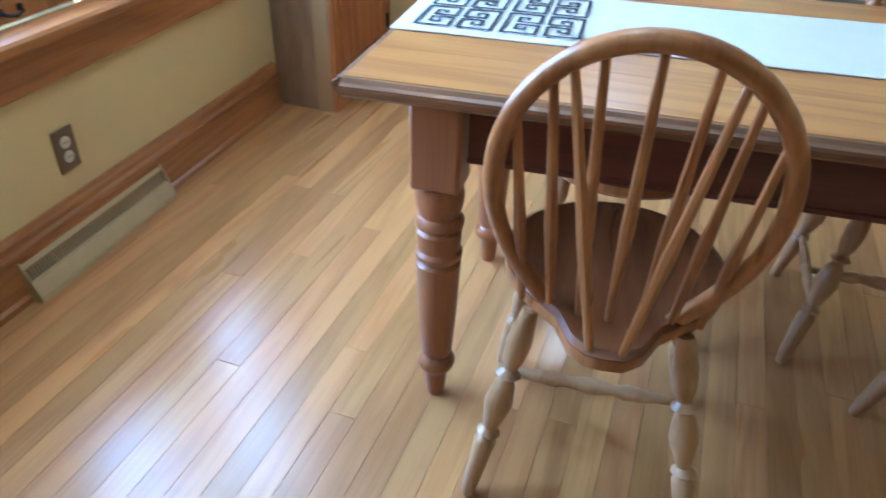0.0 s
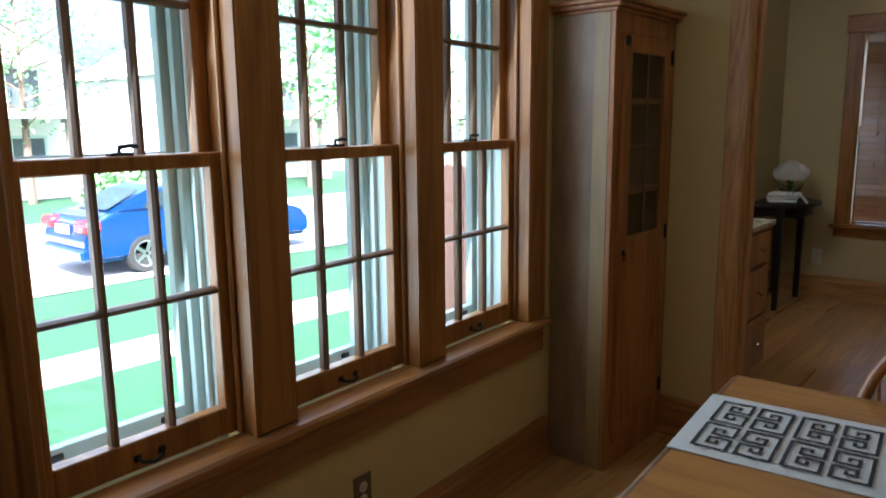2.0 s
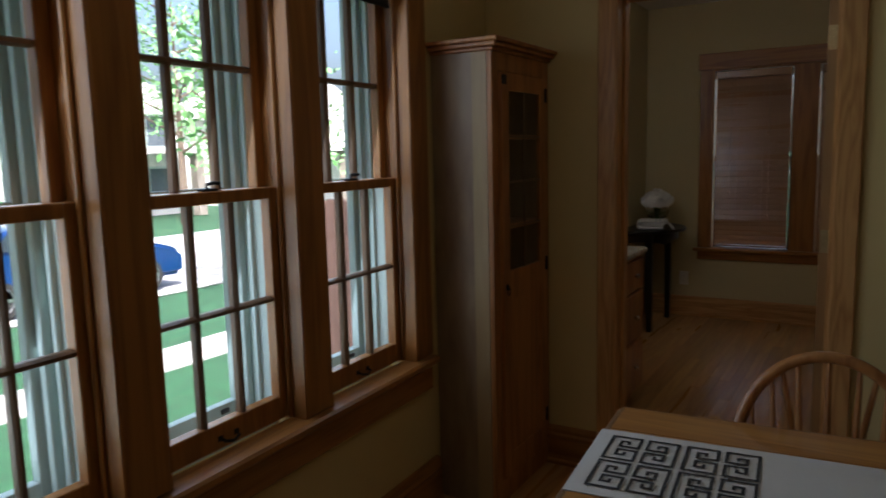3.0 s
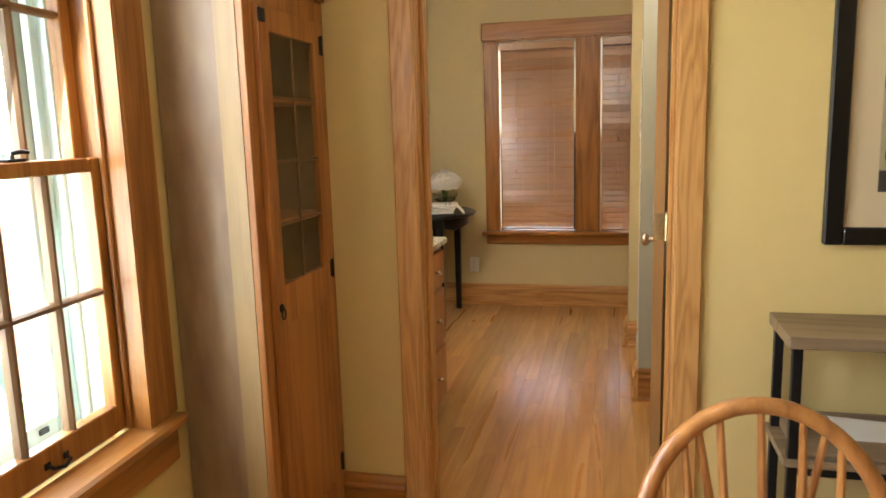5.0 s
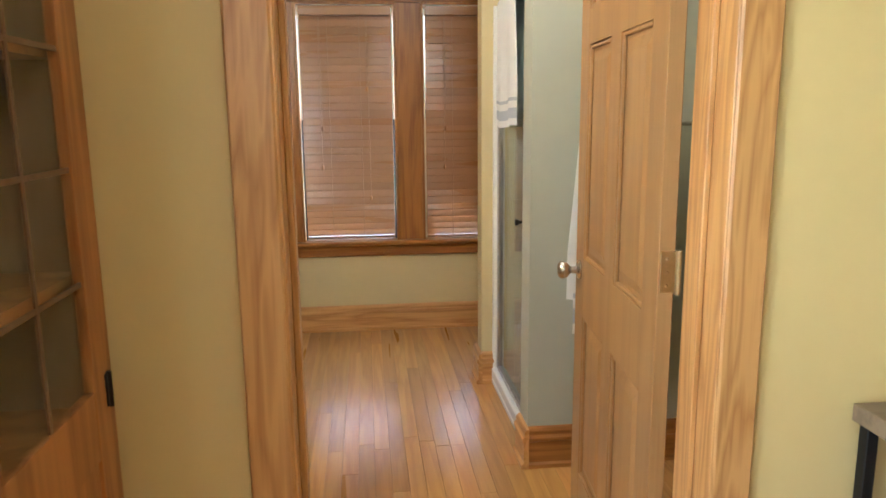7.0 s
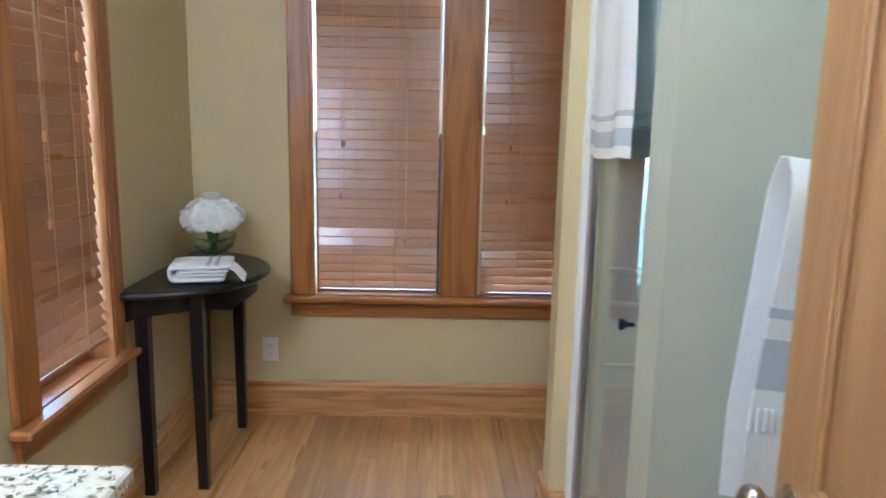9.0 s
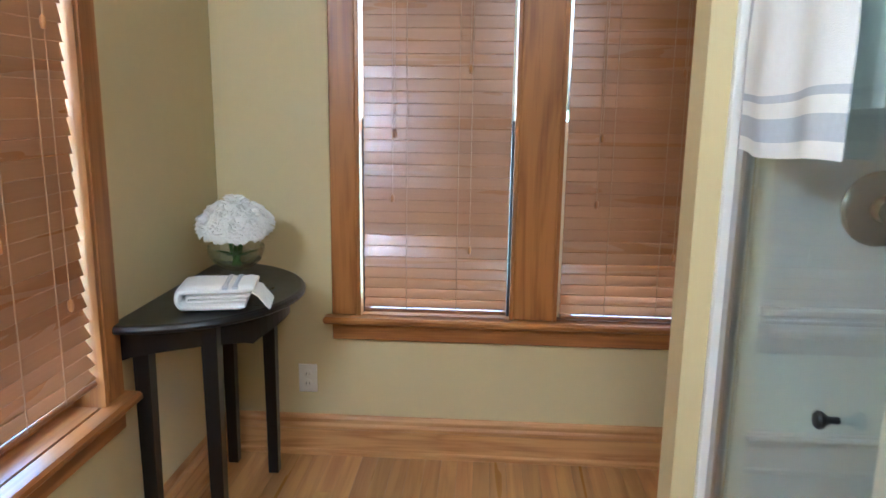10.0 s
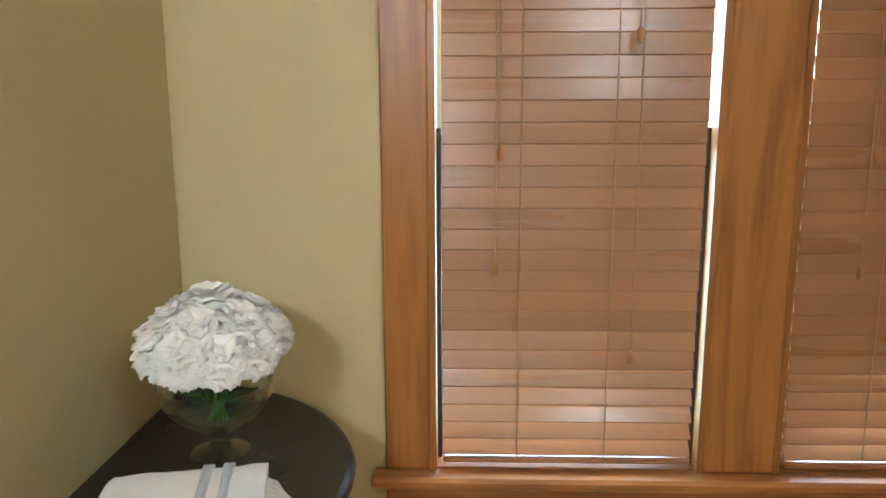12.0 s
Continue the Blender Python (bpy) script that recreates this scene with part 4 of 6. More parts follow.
for i in range(12):
    box(bld, q0 + i * 0.03, EY - 0.0145, r0 + 0.27, q0 + i * 0.03 + 0.018, EY - 0.0136, r0 + 0.285)
part("print_building", bld, material("print_pale_building", (0.5, 0.42, 0.26), 0.6, spread=0.4, scale=30), pc)
wd = bmesh.new()
for i in range(11):
    for j in range(4):
        box(wd, q0 + 0.012 + i * 0.032, EY - 0.0151, r0 + 0.09 + j * 0.046, q0 + 0.026 + i * 0.032, EY - 0.0146, r0 + 0.115 + j * 0.046)
part("print_windows", wd, PRINT, pc)
part("print_street", boxes((q0, EY - 0.0149, r0, q1, EY - 0.0136, r0 + 0.06)), material("print_street", (0.06, 0.05, 0.045), 0.6, spread=0.6, scale=30), pc)
p = part("pane", boxes((P0 + 0.05, EY - 0.020, PZ0 + 0.05, P1 - 0.05, EY - 0.018, PZ1 - 0.05)), GLASS, pc)
p.visible_shadow = False

# ---- bathroom door, open ----
DM = pose(0.192, 3.66, 0, 0, 0, -4.6)
door = thing("door_1", (0.192, 3.66, 0), "six-panel pine door standing open", "door", kind="structure")
# local: width along y, thickness along x (0.0 is the face towards the room)
DWD, DHT, DTH = 0.80, 2.0, 0.035
X0, X1 = 0.008, 0.008 + DTH
st, mu = 0.105, 0.095
rails = [(0.012, 0.22), (0.745, 0.93), (1.56, 1.66), (DHT - 0.11, DHT)]
fm = bmesh.new()
for y0, y1 in ((0.004, st), (DWD - st, DWD)):
    box(fm, X0, y0, 0.012, X1, y1, DHT, bevel=0.0015, m=DM)
for z0, z1 in rails:
    box(fm, X0 + 0.0003, st, z0, X1 - 0.0003, DWD - st, z1, m=DM)
for (a, z0), (z1, b) in zip(rails, rails[1:]):
    box(fm, X0 + 0.0003, DWD / 2 - mu / 2, z0, X1 - 0.0003, DWD / 2 + mu / 2, z1, m=DM)
part("door_frame", fm, DOORWOOD, door)
for (a, z0), (z1, b) in zip(rails, rails[1:]):
    for y0, y1 in ((st, DWD / 2 - mu / 2), (DWD / 2 + mu / 2, DWD - st)):
        pb = bmesh.new()
        box(pb, X0 + 0.012, y0, z0, X1 - 0.012, y1, z1, m=DM)
        for xs, xo in ((X0 + 0.012, X0 + 0.004), (X1 - 0.012, X1 - 0.004)):
            e0, e1 = 0.022, 0.05
            o = [(xs, y0 + e0, z0 + e0), (xs, y1 - e0, z0 + e0), (xs, y1 - e0, z1 - e0), (xs, y0 + e0, z1 - e0)]
            i_ = [(xo, y0 + e1, z0 + e1), (xo, y1 - e1, z0 + e1), (xo, y1 - e1, z1 - e1), (xo, y0 + e1, z1 - e1)]
            vo, vi = [pb.verts.new(DM @ Vector(c)) for c in o], [pb.verts.new(DM @ Vector(c)) for c in i_]
            for q in range(4):
                pb.faces.new((vo[q], vo[(q + 1) % 4], vi[(q + 1) % 4], vi[q]))
            pb.faces.new(vi)
        for mx in (X0, X1):
            s = 1 if mx == X0 else -1
            for a_, b_, c_, d_ in ((y0, z0, y0 + 0.012, z1), (y1 - 0.012, z0, y1, z1), (y0 + 0.012, z0, y1 - 0.012, z0 + 0.012), (y0 + 0.012, z1 - 0.012, y1 - 0.012, z1)):
                box(pb, mx + s * 0.003, a_, b_, mx + s * 0.0125, c_, d_, bevel=0.003, m=DM)
        part("panel", pb, DOORWOOD, door)
for s, x in ((-1, X0), (1, X1)):
    kb = turned(bmesh.new(), [(0.001, 0), (0.031, 0), (0.031, 0.004), (0.026, 0.009), (0.012, 0.012), (0.011, 0.03), (0.017, 0.036), (0.026, 0.044), (0.0285, 0.054), (0.026, 0.063), (0.018, 0.069), (0.002, 0.071)], DM @ along((x, DWD - 0.06, 0.885), (x + s, DWD - 0.06, 0.885)), 24)
    part("door_knob", kb, NICKEL, door, "satin nickel door knob", smooth=True)
for z in (0.2, 1.04, 1.80):
    hb = boxes((X0 + 0.004, 0.0005, z - 0.044, X1 + 0.002, 0.0036, z + 0.044), bevel=0.0008, m=DM)
    tube(hb, [DM @ Vector((X1 + 0.006, -0.002, z - 0.047)), DM @ Vector((X1 + 0.006, -0.002, z + 0.047))], 0.0062, 10)
    for q in (-0.028, 0.0, 0.028):
        turned(hb, [(0.0038, 0), (0.002, 0.0014)], DM @ along((X0 + 0.018, 0.0005, z + q), (X0 + 0.018, -1, z + q)), 8)
    part("hinge", hb, BRASS, door, "worn brass hinge")

# ---- vanity ----
va = thing("vanity_cabinet", (-1.03, 4.06, 0), "reddish-brown wooden vanity cabinet with drawers", "vanity")
VX, VN, VF = -0.72, 3.655, 4.495
part("body", boxes((BX + 0.001, VN, 0.09, VX, VF, 0.84), (BX + 0.001, VN, 0.0, VX - 0.05, VF, 0.09)), CABWOOD, va)
for z0, z1 in ((0.66, 0.82), (0.39, 0.64), (0.11, 0.37)):
    d = part("drawer_front", boxes((VX, VF - 0.36, z0, VX + 0.018, VF - 0.02, z1), bevel=0.004), CABWOOD, va)
    part("drawer_knob", turned(bmesh.new(), [(0.006, 0), (0.006, 0.012), (0.014, 0.018), (0.012, 0.027), (0.002, 0.03)], along((VX + 0.018, VF - 0.19, (z0 + z1) / 2), (VX + 1, VF - 0.19, (z0 + z1) / 2)), 14), NICKEL, d, smooth=True)
d = part("cabinet_door", boxes((VX, VN + 0.02, 0.11, VX + 0.018, VF - 0.38, 0.82), bevel=0.004), CABWOOD, va)
solo("granite_countertop", boxes((BX + 0.001, VN - 0.001, 0.842, VX + 0.028, VF + 0.02, 0.873), bevel=0.005), GRANITE, "speckled pale granite worktop on the vanity", "countertop")
vl = thing("vanity_light", (BX, 4.05, 2.0), "wall light bar above the vanity", "light")
part("backplate", boxes((BX, 3.75, 2.05, BX + 0.02, 4.35, 2.13), bevel=0.003), NICKEL, vl)
for y in (3.85, 4.05, 4.25):
    part("shade", turned(bmesh.new(), [(0.03, 0.0), (0.045, -0.05), (0.055, -0.1)][::-1], pose(BX + 0.075, y, 2.12), 16), glow_material("lit_shade", (1, 0.85, 0.65), 2.0), vl, smooth=True)

# ---- windows with blinds in the bathroom ----


def far_window(k, x0, x1, pale=False):
    w = thing("window_%d" % k, ((x0 + x1) / 2, FY, 0.585), "wooden double-hung window behind a wooden blind", "window", "bathroom windows", "structure")
    y = FY + 0.075
    part("jamb_lining", boxes((x0 - 0.002, FY - 0.019, 0.585, x0 + 0.012, FY + 0.14, 2.02), (x1 - 0.012, FY - 0.019, 0.585, x1 + 0.002, FY + 0.14, 2.02), (x0, FY - 0.019, 2.008, x1, FY + 0.14, 2.022)), TRIM, w)
    for z0, z1, yy, nm in ((0.59, 1.32, y, "lower_sash"), (1.28, 2.005, y + 0.04, "upper_sash")):
        s = part(nm, boxes((x0 + 0.013, yy, z0, x0 + 0.03, yy + 0.035, z1), (x1 - 0.03, yy, z0, x1 - 0.013, yy + 0.035, z1), (x0 + 0.03, yy, z0, x1 - 0.03, yy + 0.035, z0 + 0.04), (x0 + 0.03, yy, z1 - 0.035, x1 - 0.03, yy + 0.035, z1)), SCREEN if nm == "lower_sash" else VINYL, w)
        p = part("pane", boxes((x0 + 0.03, yy + 0.015, z0 + 0.04, x1 - 0.03, yy + 0.018, z1 - 0.035)), GLASS, s)
        p.visible_shadow = False
    scr = boxes((x0 + 0.013, FY + 0.125, 0.59, x0 + 0.028, FY + 0.14, 1.32), (x1 - 0.028, FY + 0.125, 0.59, x1 - 0.013, FY + 0.14, 1.32), (x0 + 0.013, FY + 0.125, 1.3, x1 - 0.013, FY + 0.14, 1.325))
    part("screen_frame", scr, SCREEN, w, "dark insect-screen frame")
    # the wide ivory version paints sunlight on the jamb beside the blind
    part("stop_strip", boxes((x0 + 0.0125, FY + 0.045, 0.5865, x0 + (0.075 if pale else 0.022), FY + 0.06, 1.335)), IVORY if pale else SCREEN, w, "cream strip standing in for the sunlit jamb" if pale else "dark sash stop strip")
    part("stop_strip", boxes((x1 - 0.022, FY + 0.02, 0.59, x1 - 0.0125, FY + 0.06, 1.335)), SCREEN, w, "dark sash stop strip")
    return w


far_window(4, *FW[0])
far_window(5, *FW[1], True)


def blind(m, width, z0, z1, label, mat, tilt=83):
    """A wooden slat blind hung at the pose m (x along its width, -y towards the room), its base at z0 and head at z1."""
    b = thing("wooden_blind", m @ Vector((0, 0, z0)), label, "blind", "wooden blinds")
    b.matrix_world = m @ pose(0, 0, z0)
    ORIGIN[b] = Vector((0, 0, 0))
    H = z1 - z0
    part("headrail", boxes((-width / 2, -0.034, H - 0.055, width / 2, 0.03, H), bevel=0.003), mat, b)
    part("bottom_rail", boxes((-width / 2, -0.022, 0, width / 2, 0.022, 0.016), bevel=0.004), mat, b)
    pitch, n = 0.0445, 0
    first_slat = None
    z = 0.036
    while z < H - 0.035:
        n += 1
        if first_slat is None:
            sb = bmesh.new()
            pr = [(-0.025, 0.0008), (-0.0245, 0.0022), (-0.0235, 0.0028), (0.0235, 0.0028), (0.0245, 0.0022), (0.025, 0.0008), (0.024, 0.0), (-0.024, 0.0)]
            prism(sb, pr, "x", -width / 2, width / 2)
            first_slat = part("slat", sb, mat, b)
            sl = first_slat
        else:
            sl = new("slat", first_slat.data)
            sl.parent = b
        lower = max(0.0, 1 - (z / 0.34))
        jig = random.Random(n * 7 + int(width * 1000))
        sl.location = (0, 0, z)
        sl.rotation_euler = (radians(tilt - 38 * lower + jig.uniform(-2.5, 2)), 0, radians(jig.uniform(-0.25, 0.25)))
        z += pitch - 0.006 * lower
    for f in (-0.2, 0.15):
        part("ladder_cord", tube(bmesh.new(), [(f * width, -0.026, 0.01), (f * width, -0.026, H - 0.05)], 0.0016, 5), CORD, b)
        part("ladder_cord", tube(bmesh.new(), [(f * width, 0.026, 0.01), (f * width, 0.026, H - 0.05)], 0.0016, 5), CORD, b)
    for f, l1 in ((-0.28, 0.70), (-0.295, 0.46), (0.235, 0.27), (0.22, 0.93)):
        zt = H - 0.05
        ze = l1
        cp = part("pull_cord", tube(bmesh.new(), [(f * width, -0.034, zt), (f * width, -0.037, ze)], 0.0015, 5), CORD, b)
        part("tassel", turned(bmesh.new(), [(0.002, 0), (0.007, -0.006), (0.0075, -0.02), (0.005, -0.03), (0.001, -0.032)], pose(f * width, -0.037, ze), 10), CHAIRW, cp, "turned wooden cord tassel", smooth=True)
    return b


BL = "brown wooden slat blind, closed, in the window"
blind(pose(-0.4975, FY + 0.008, 0), 0.545, 0.602, 2.0, BL, SLATW)
blind(pose(0.2525, FY + 0.008, 0), 0.545, 0.595, 2.0, BL, SLATW, 82)
flat_trim("window_casing", [(-0.895, FY - 0.022, 0.588, -0.797, FY, 2.02)], TRIM, "flat brown wooden window casing")
flat_trim("window_casing", [(0.552, FY - 0.022, 0.588, 0.65, FY, 2.02)], TRIM, "flat brown wooden window casing")
flat_trim("window_mullion", [(-0.198, FY - 0.022, 0.588, -0.047, FY - 0.0005, 2.02)], TRIM, "broad brown wooden window mullion")
flat_trim("window_casing", [(-0.91, FY - 0.026, 2.022, 0.665, FY, 2.15)], TRIM_X, "flat brown wooden head casing")
flat_trim("window_sill", [(-0.925, FY - 0.062, 0.558, 0.68, FY + 0.0, 0.586)], TRIM_X, "brown wooden window stool", 0.008)
flat_trim("window_sill", [(FW[0][0], FY + 0.0005, 0.558, FW[1][1], FY + 0.14, 0.5855)], TRIM_X, "brown wooden window stool", 0.001)
flat_trim("trim", [(-0.895, FY - 0.02, 0.487, 0.65, FY, 0.556)], TRIM_X, "flat brown wooden apron")
# side window
w = thing("window_6", (BX, (SW0 + SW1) / 2, 0.58), "wooden window behind a lowered wooden blind", "window", "bathroom windows", "structure")
part("jamb_lining", boxes((BX - 0.14, SW0 - 0.002, 0.58, BX + 0.019, SW0 + 0.012, 2.03), (BX - 0.14, SW1 - 0.012, 0.58, BX + 0.019, SW1 + 0.002, 2.03)), TRIM, w)
for z0, z1, xx, nm in ((0.585, 1.32, BX - 0.07, "lower_sash"), (1.28, 2.02, BX - 0.11, "upper_sash")):
    s = part(nm, boxes((xx - 0.035, SW0 + 0.013, z0, xx, SW0 + 0.04, z1), (xx - 0.035, SW1 - 0.04, z0, xx, SW1 - 0.013, z1), (xx - 0.035, SW0 + 0.04, z0, xx, SW1 - 0.04, z0 + 0.045), (xx - 0.035, SW0 + 0.04, z1 - 0.035, xx, SW1 - 0.04, z1)), TRIM, w)
    p = part("pane", boxes((xx - 0.018, SW0 + 0.04, z0 + 0.045, xx - 0.015, SW1 - 0.04, z1 - 0.035)), GLASS, s)
    p.visible_shadow = False
blind(pose(BX - 0.012, (SW0 + SW1) / 2, 0, 0, 0, 90), SW1 - SW0 - 0.05, 0.648, 2.02, "brown wooden slat blind, lowered, in the side window", SLATW, 79)
flat_trim("window_casing", [(BX, SW0 - 0.105, 0.582, BX + 0.022, SW0 - 0.002, 2.03)], TRIM, "flat brown wooden window casing")
flat_trim("window_casing", [(BX, SW1 + 0.002, 0.582, BX + 0.022, SW1 + 0.085, 2.03)], TRIM, "flat brown wooden window casing")
flat_trim("window_casing", [(BX, SW0 - 0.12, 2.032, BX + 0.026, SW1 + 0.1, 2.15)], TRIM_Y, "flat brown wooden head casing")
flat_trim("window_sill", [(BX + 0.0005, SW0 - 0.13, 0.552, BX + 0.062, SW1 + 0.115, 0.58)], TRIM_Y, "brown wooden window stool", 0.008)
flat_trim("window_sill", [(BX - 0.14, SW0, 0.552, BX, SW1, 0.5795)], TRIM_Y, "brown wooden window stool", 0.001)
flat_trim("trim", [(BX, SW0 - 0.105, 0.478, BX + 0.02, SW1 + 0.085, 0.55)], TRIM_Y, "flat brown wooden apron")
lamp("window_daylight", "AREA", 0.3, look((BX - 0.3, (SW0 + SW1) / 2, 1.3), (0, (SW0 + SW1) / 2, 1.2)), (0.82, 0.92, 1.0), size=(0.48, 1.4))
lamp("window_daylight", "AREA", 0.5, look((-0.5, FY + 0.3, 1.3), (-0.5, 0, 1.0)), (0.82, 0.92, 1.0), size=(0.58, 1.4))
lamp("window_daylight", "AREA", 0.5, look((0.25, FY + 0.3, 1.3), (0.25, 0, 1.0)), (0.82, 0.92, 1.0), size=(0.58, 1.4))

pg = thing("night_light", (0.485, FY, 0.16), "white plug-in night light on the bathroom wall", "night light")
part("plug_body", boxes((0.46, FY - 0.03, 0.165, 0.51, FY - 0.0005, 0.225), bevel=0.006), WHITEP, pg)
part("lamp_cover", turned(bmesh.new(), [(0.014, 0.0), (0.018, 0.02), (0.016, 0.05), (0.006, 0.062)], pose(0.485, FY - 0.02, 0.222), 16), WHITEP, pg, smooth=True)

# ---- half-moon table and what stands on it ----
hm = thing("half_moon_table", (-1.16, 6.32, 0), "black half-moon side table against the wall", "table")
HCX, HCY, HR, HZ = -1.325, 6.315, 0.425, 0.79
tp = bmesh.new()
N = 36
rings = []
for r_, z in ((HR - 0.012, HZ - 0.026), (HR - 0.002, HZ - 0.02), (HR, HZ - 0.012), (HR - 0.005, HZ - 0.004), (HR - 0.014, HZ)):
    rings.append([tp.verts.new((HCX + r_ * math.sin(math.pi * i / N), HCY - r_ * math.cos(math.pi * i / N), z)) for i in range(N + 1)])
for a, b in zip(rings, rings[1:]):
    for i in range(N):
        tp.faces.new((a[i], a[i + 1], b[i + 1], b[i]))
tp.faces.new(rings[-1])
tp.faces.new(list(reversed(rings[0])))
tp.faces.new([r_[0] for r_ in rings] + [r_[-1] for r_ in reversed(rings)])
part("tabletop", tp, BLACK, hm, "glossy black half-round top")
ap = bmesh.new()
AR = HR - 0.055
lo_, hi_ = [], []
for i in range(N + 1):
    a = math.pi * i / N
    dip = 0.028 * abs(math.sin(3 * a)) ** 0.7
    for r_, lst in ((AR, lo_), (AR - 0.018, hi_)):
        x, y = HCX + r_ * math.sin(a), HCY - r_ * math.cos(a)
        lst.append((ap.verts.new((x, y, 0.672 + dip)), ap.verts.new((x, y, HZ - 0.0265))))
for i in range(N):
    for l_ in (lo_, hi_):
        ap.faces.new((l_[i][0], l_[i + 1][0], l_[i + 1][1], l_[i][1]))
    ap.faces.new((lo_[i][0], lo_[i + 1][0], hi_[i + 1][0], hi_[i][0]))
part("apron", ap, BLACK, hm, "shaped black apron")
for lx, ly in ((HCX + 0.23, 6.035), (HCX + 0.23, 6.585), (HCX + 0.05, 5.985), (HCX + 0.05, 6.65)):
    lg = bmesh.new()
    lo_ = [lg.verts.new((lx + sx * 0.019, ly + sy * 0.019, 0)) for sx, sy in ((-1, -1), (1, -1), (1, 1), (-1, 1))]
    hi_ = [lg.verts.new((lx + sx * 0.024, ly + sy * 0.024, HZ - 0.0265)) for sx, sy in ((-1, -1), (1, -1), (1, 1), (-1, 1))]
    for i in range(4):
        lg.faces.new((lo_[i], lo_[(i + 1) % 4], hi_[(i + 1) % 4], hi_[i]))
    lg.faces.new(lo_)
    lg.faces.new(hi_)
    bmesh.ops.bevel(lg, geom=lg.edges[:], offset=0.002, segments=1, affect="EDGES")
    part("leg", lg, BLACK, hm)

# footed bowl with white flowers
BXC, BYC = -1.142, 6.40
bw = thing("flower_bowl", (BXC, BYC, HZ), "footed glass bowl filled with white flowers", "vase")
m = pose(BXC, BYC, HZ)
part("bowl", turned(bmesh.new(), [(0.048, 0.0), (0.05, 0.004), (0.02, 0.012), (0.012, 0.03), (0.016, 0.044), (0.05, 0.056), (0.08, 0.08), (0.092, 0.105), (0.094, 0.13), (0.091, 0.13), (0.088, 0.106), (0.076, 0.084), (0.045, 0.061), (0.002, 0.055)], m, 32), BOWLGLASS, bw, smooth=True)
for i in range(9):
    a = i * 0.7
    part("stem", tube(bmesh.new(), [m @ Vector((0.016 * math.cos(a), 0.016 * math.sin(a), 0.062)), m @ Vector((0.015 * math.cos(a + 2), 0.015 * math.sin(a + 2), 0.1)), m @ Vector((0.03 * math.cos(a + 2.4), 0.03 * math.sin(a + 2.4), 0.19))], 0.0035, 6), STEM, bw, "green flower stem")
for a in (0.3, 1.9, 3.2, 4.6, 5.6):
    lf = bmesh.new()
    ux, uy = math.cos(a), math.sin(a)
    prev = None
    for f, w in ((0.012, 0.003), (0.03, 0.011), (0.05, 0.012), (0.068, 0.001)):
        c = Vector((ux * f, uy * f, 0.094 + 0.2 * f))
        row = [lf.verts.new(m @ (c + Vector((-uy * w * e, ux * w * e, 0.004 * abs(e))))) for e in (-1, 0, 1)]
        if prev:
            for k_ in (0, 1):
                lf.faces.new((prev[k_], prev[k_ + 1], row[k_ + 1], row[k_]))
        prev = row
    part("leaf", lf, STEM, bw, "green leaf inside the bowl", smooth=True)
rnd = random.Random(4)
heads = [(0, 0, 0.258, 0.05)]
for n_, rr_, zz in ((6, 0.056, 0.245), (10, 0.083, 0.212)):
    for i in range(n_):
        a = 2 * math.pi * i / n_ + rr_ * 9
        heads.append((rr_ * math.cos(a), rr_ * math.sin(a), zz + rnd.uniform(-0.008, 0.008), 0.042))
for k, (hx, hy, hz, hr) in enumerate(heads):
    fb = bmesh.new()
    bmesh.ops.create_icosphere(fb, subdivisions=3, radius=hr * 0.8)
    c = m @ Vector((hx, hy, hz - 0.012))
    up = Vector((hx * 4, hy * 4, 0.5)).normalized()
    q = up.to_track_quat("Z", "Y").to_matrix()
    for vtx in fb.verts:
        vtx.co = c + vtx.co * (1 + 0.08 * noise.noise(vtx.co * 60))
    for ringi, (cnt, elev, ln) in enumerate(((12, -12, 1.0), (12, 10, 1.02), (11, 30, 1.02), (9, 50, 1.02), (7, 68, 1.0), (4, 84, 0.98))):
        for i in range(cnt):
            a = 2 * math.pi * i / cnt + ringi * 0.9 + rnd.uniform(-0.15, 0.15)
            el = radians(elev + rnd.uniform(-6, 6))
            d = Vector((math.cos(a) * math.cos(el), math.sin(a) * math.cos(el), math.sin(el)))
            sd = Vector((-math.sin(a), math.cos(a), 0)) if elev < 80 else Vector((math.cos(a + 1.5), math.sin(a + 1.5), 0))
            nr = d.cross(sd).normalized()
            W = hr * 0.42
            rows_ = []
            for t_, wf, curl in ((0.55, 0.5, 0.0), (0.85, 0.95, 0.05), (1.0, 1.1, 0.12), (1.1, 0.95, 0.24)):
                rows_.append([fb.verts.new(c + q @ (d * hr * ln * t_ + sd * W * wf * s_ - nr * hr * (curl + 0.10 * s_ * s_) + d * hr * rnd.uniform(-0.05, 0.05) * (t_ > 0.9))) for s_ in (-1, -0.5, 0, 0.5, 1)])
            for r0_, r1_ in zip(rows_, rows_[1:]):
                for k_ in range(4):
                    fb.faces.new((r0_[k_], r0_[k_ + 1], r1_[k_ + 1], r1_[k_]))
    part("flower", fb, PETAL, bw, "ruffled white flower head", smooth=False)

# folded towel
tw = thing("folded_towel", (-1.11, 6.06, HZ), "white cotton towel folded on the black table", "towel")
TWM = pose(-1.10, 6.125, HZ + 0.001, 0, 0, 12) @ Matrix.Diagonal((0.96, 0.95, 1.2, 1))
fb = bmesh.new()


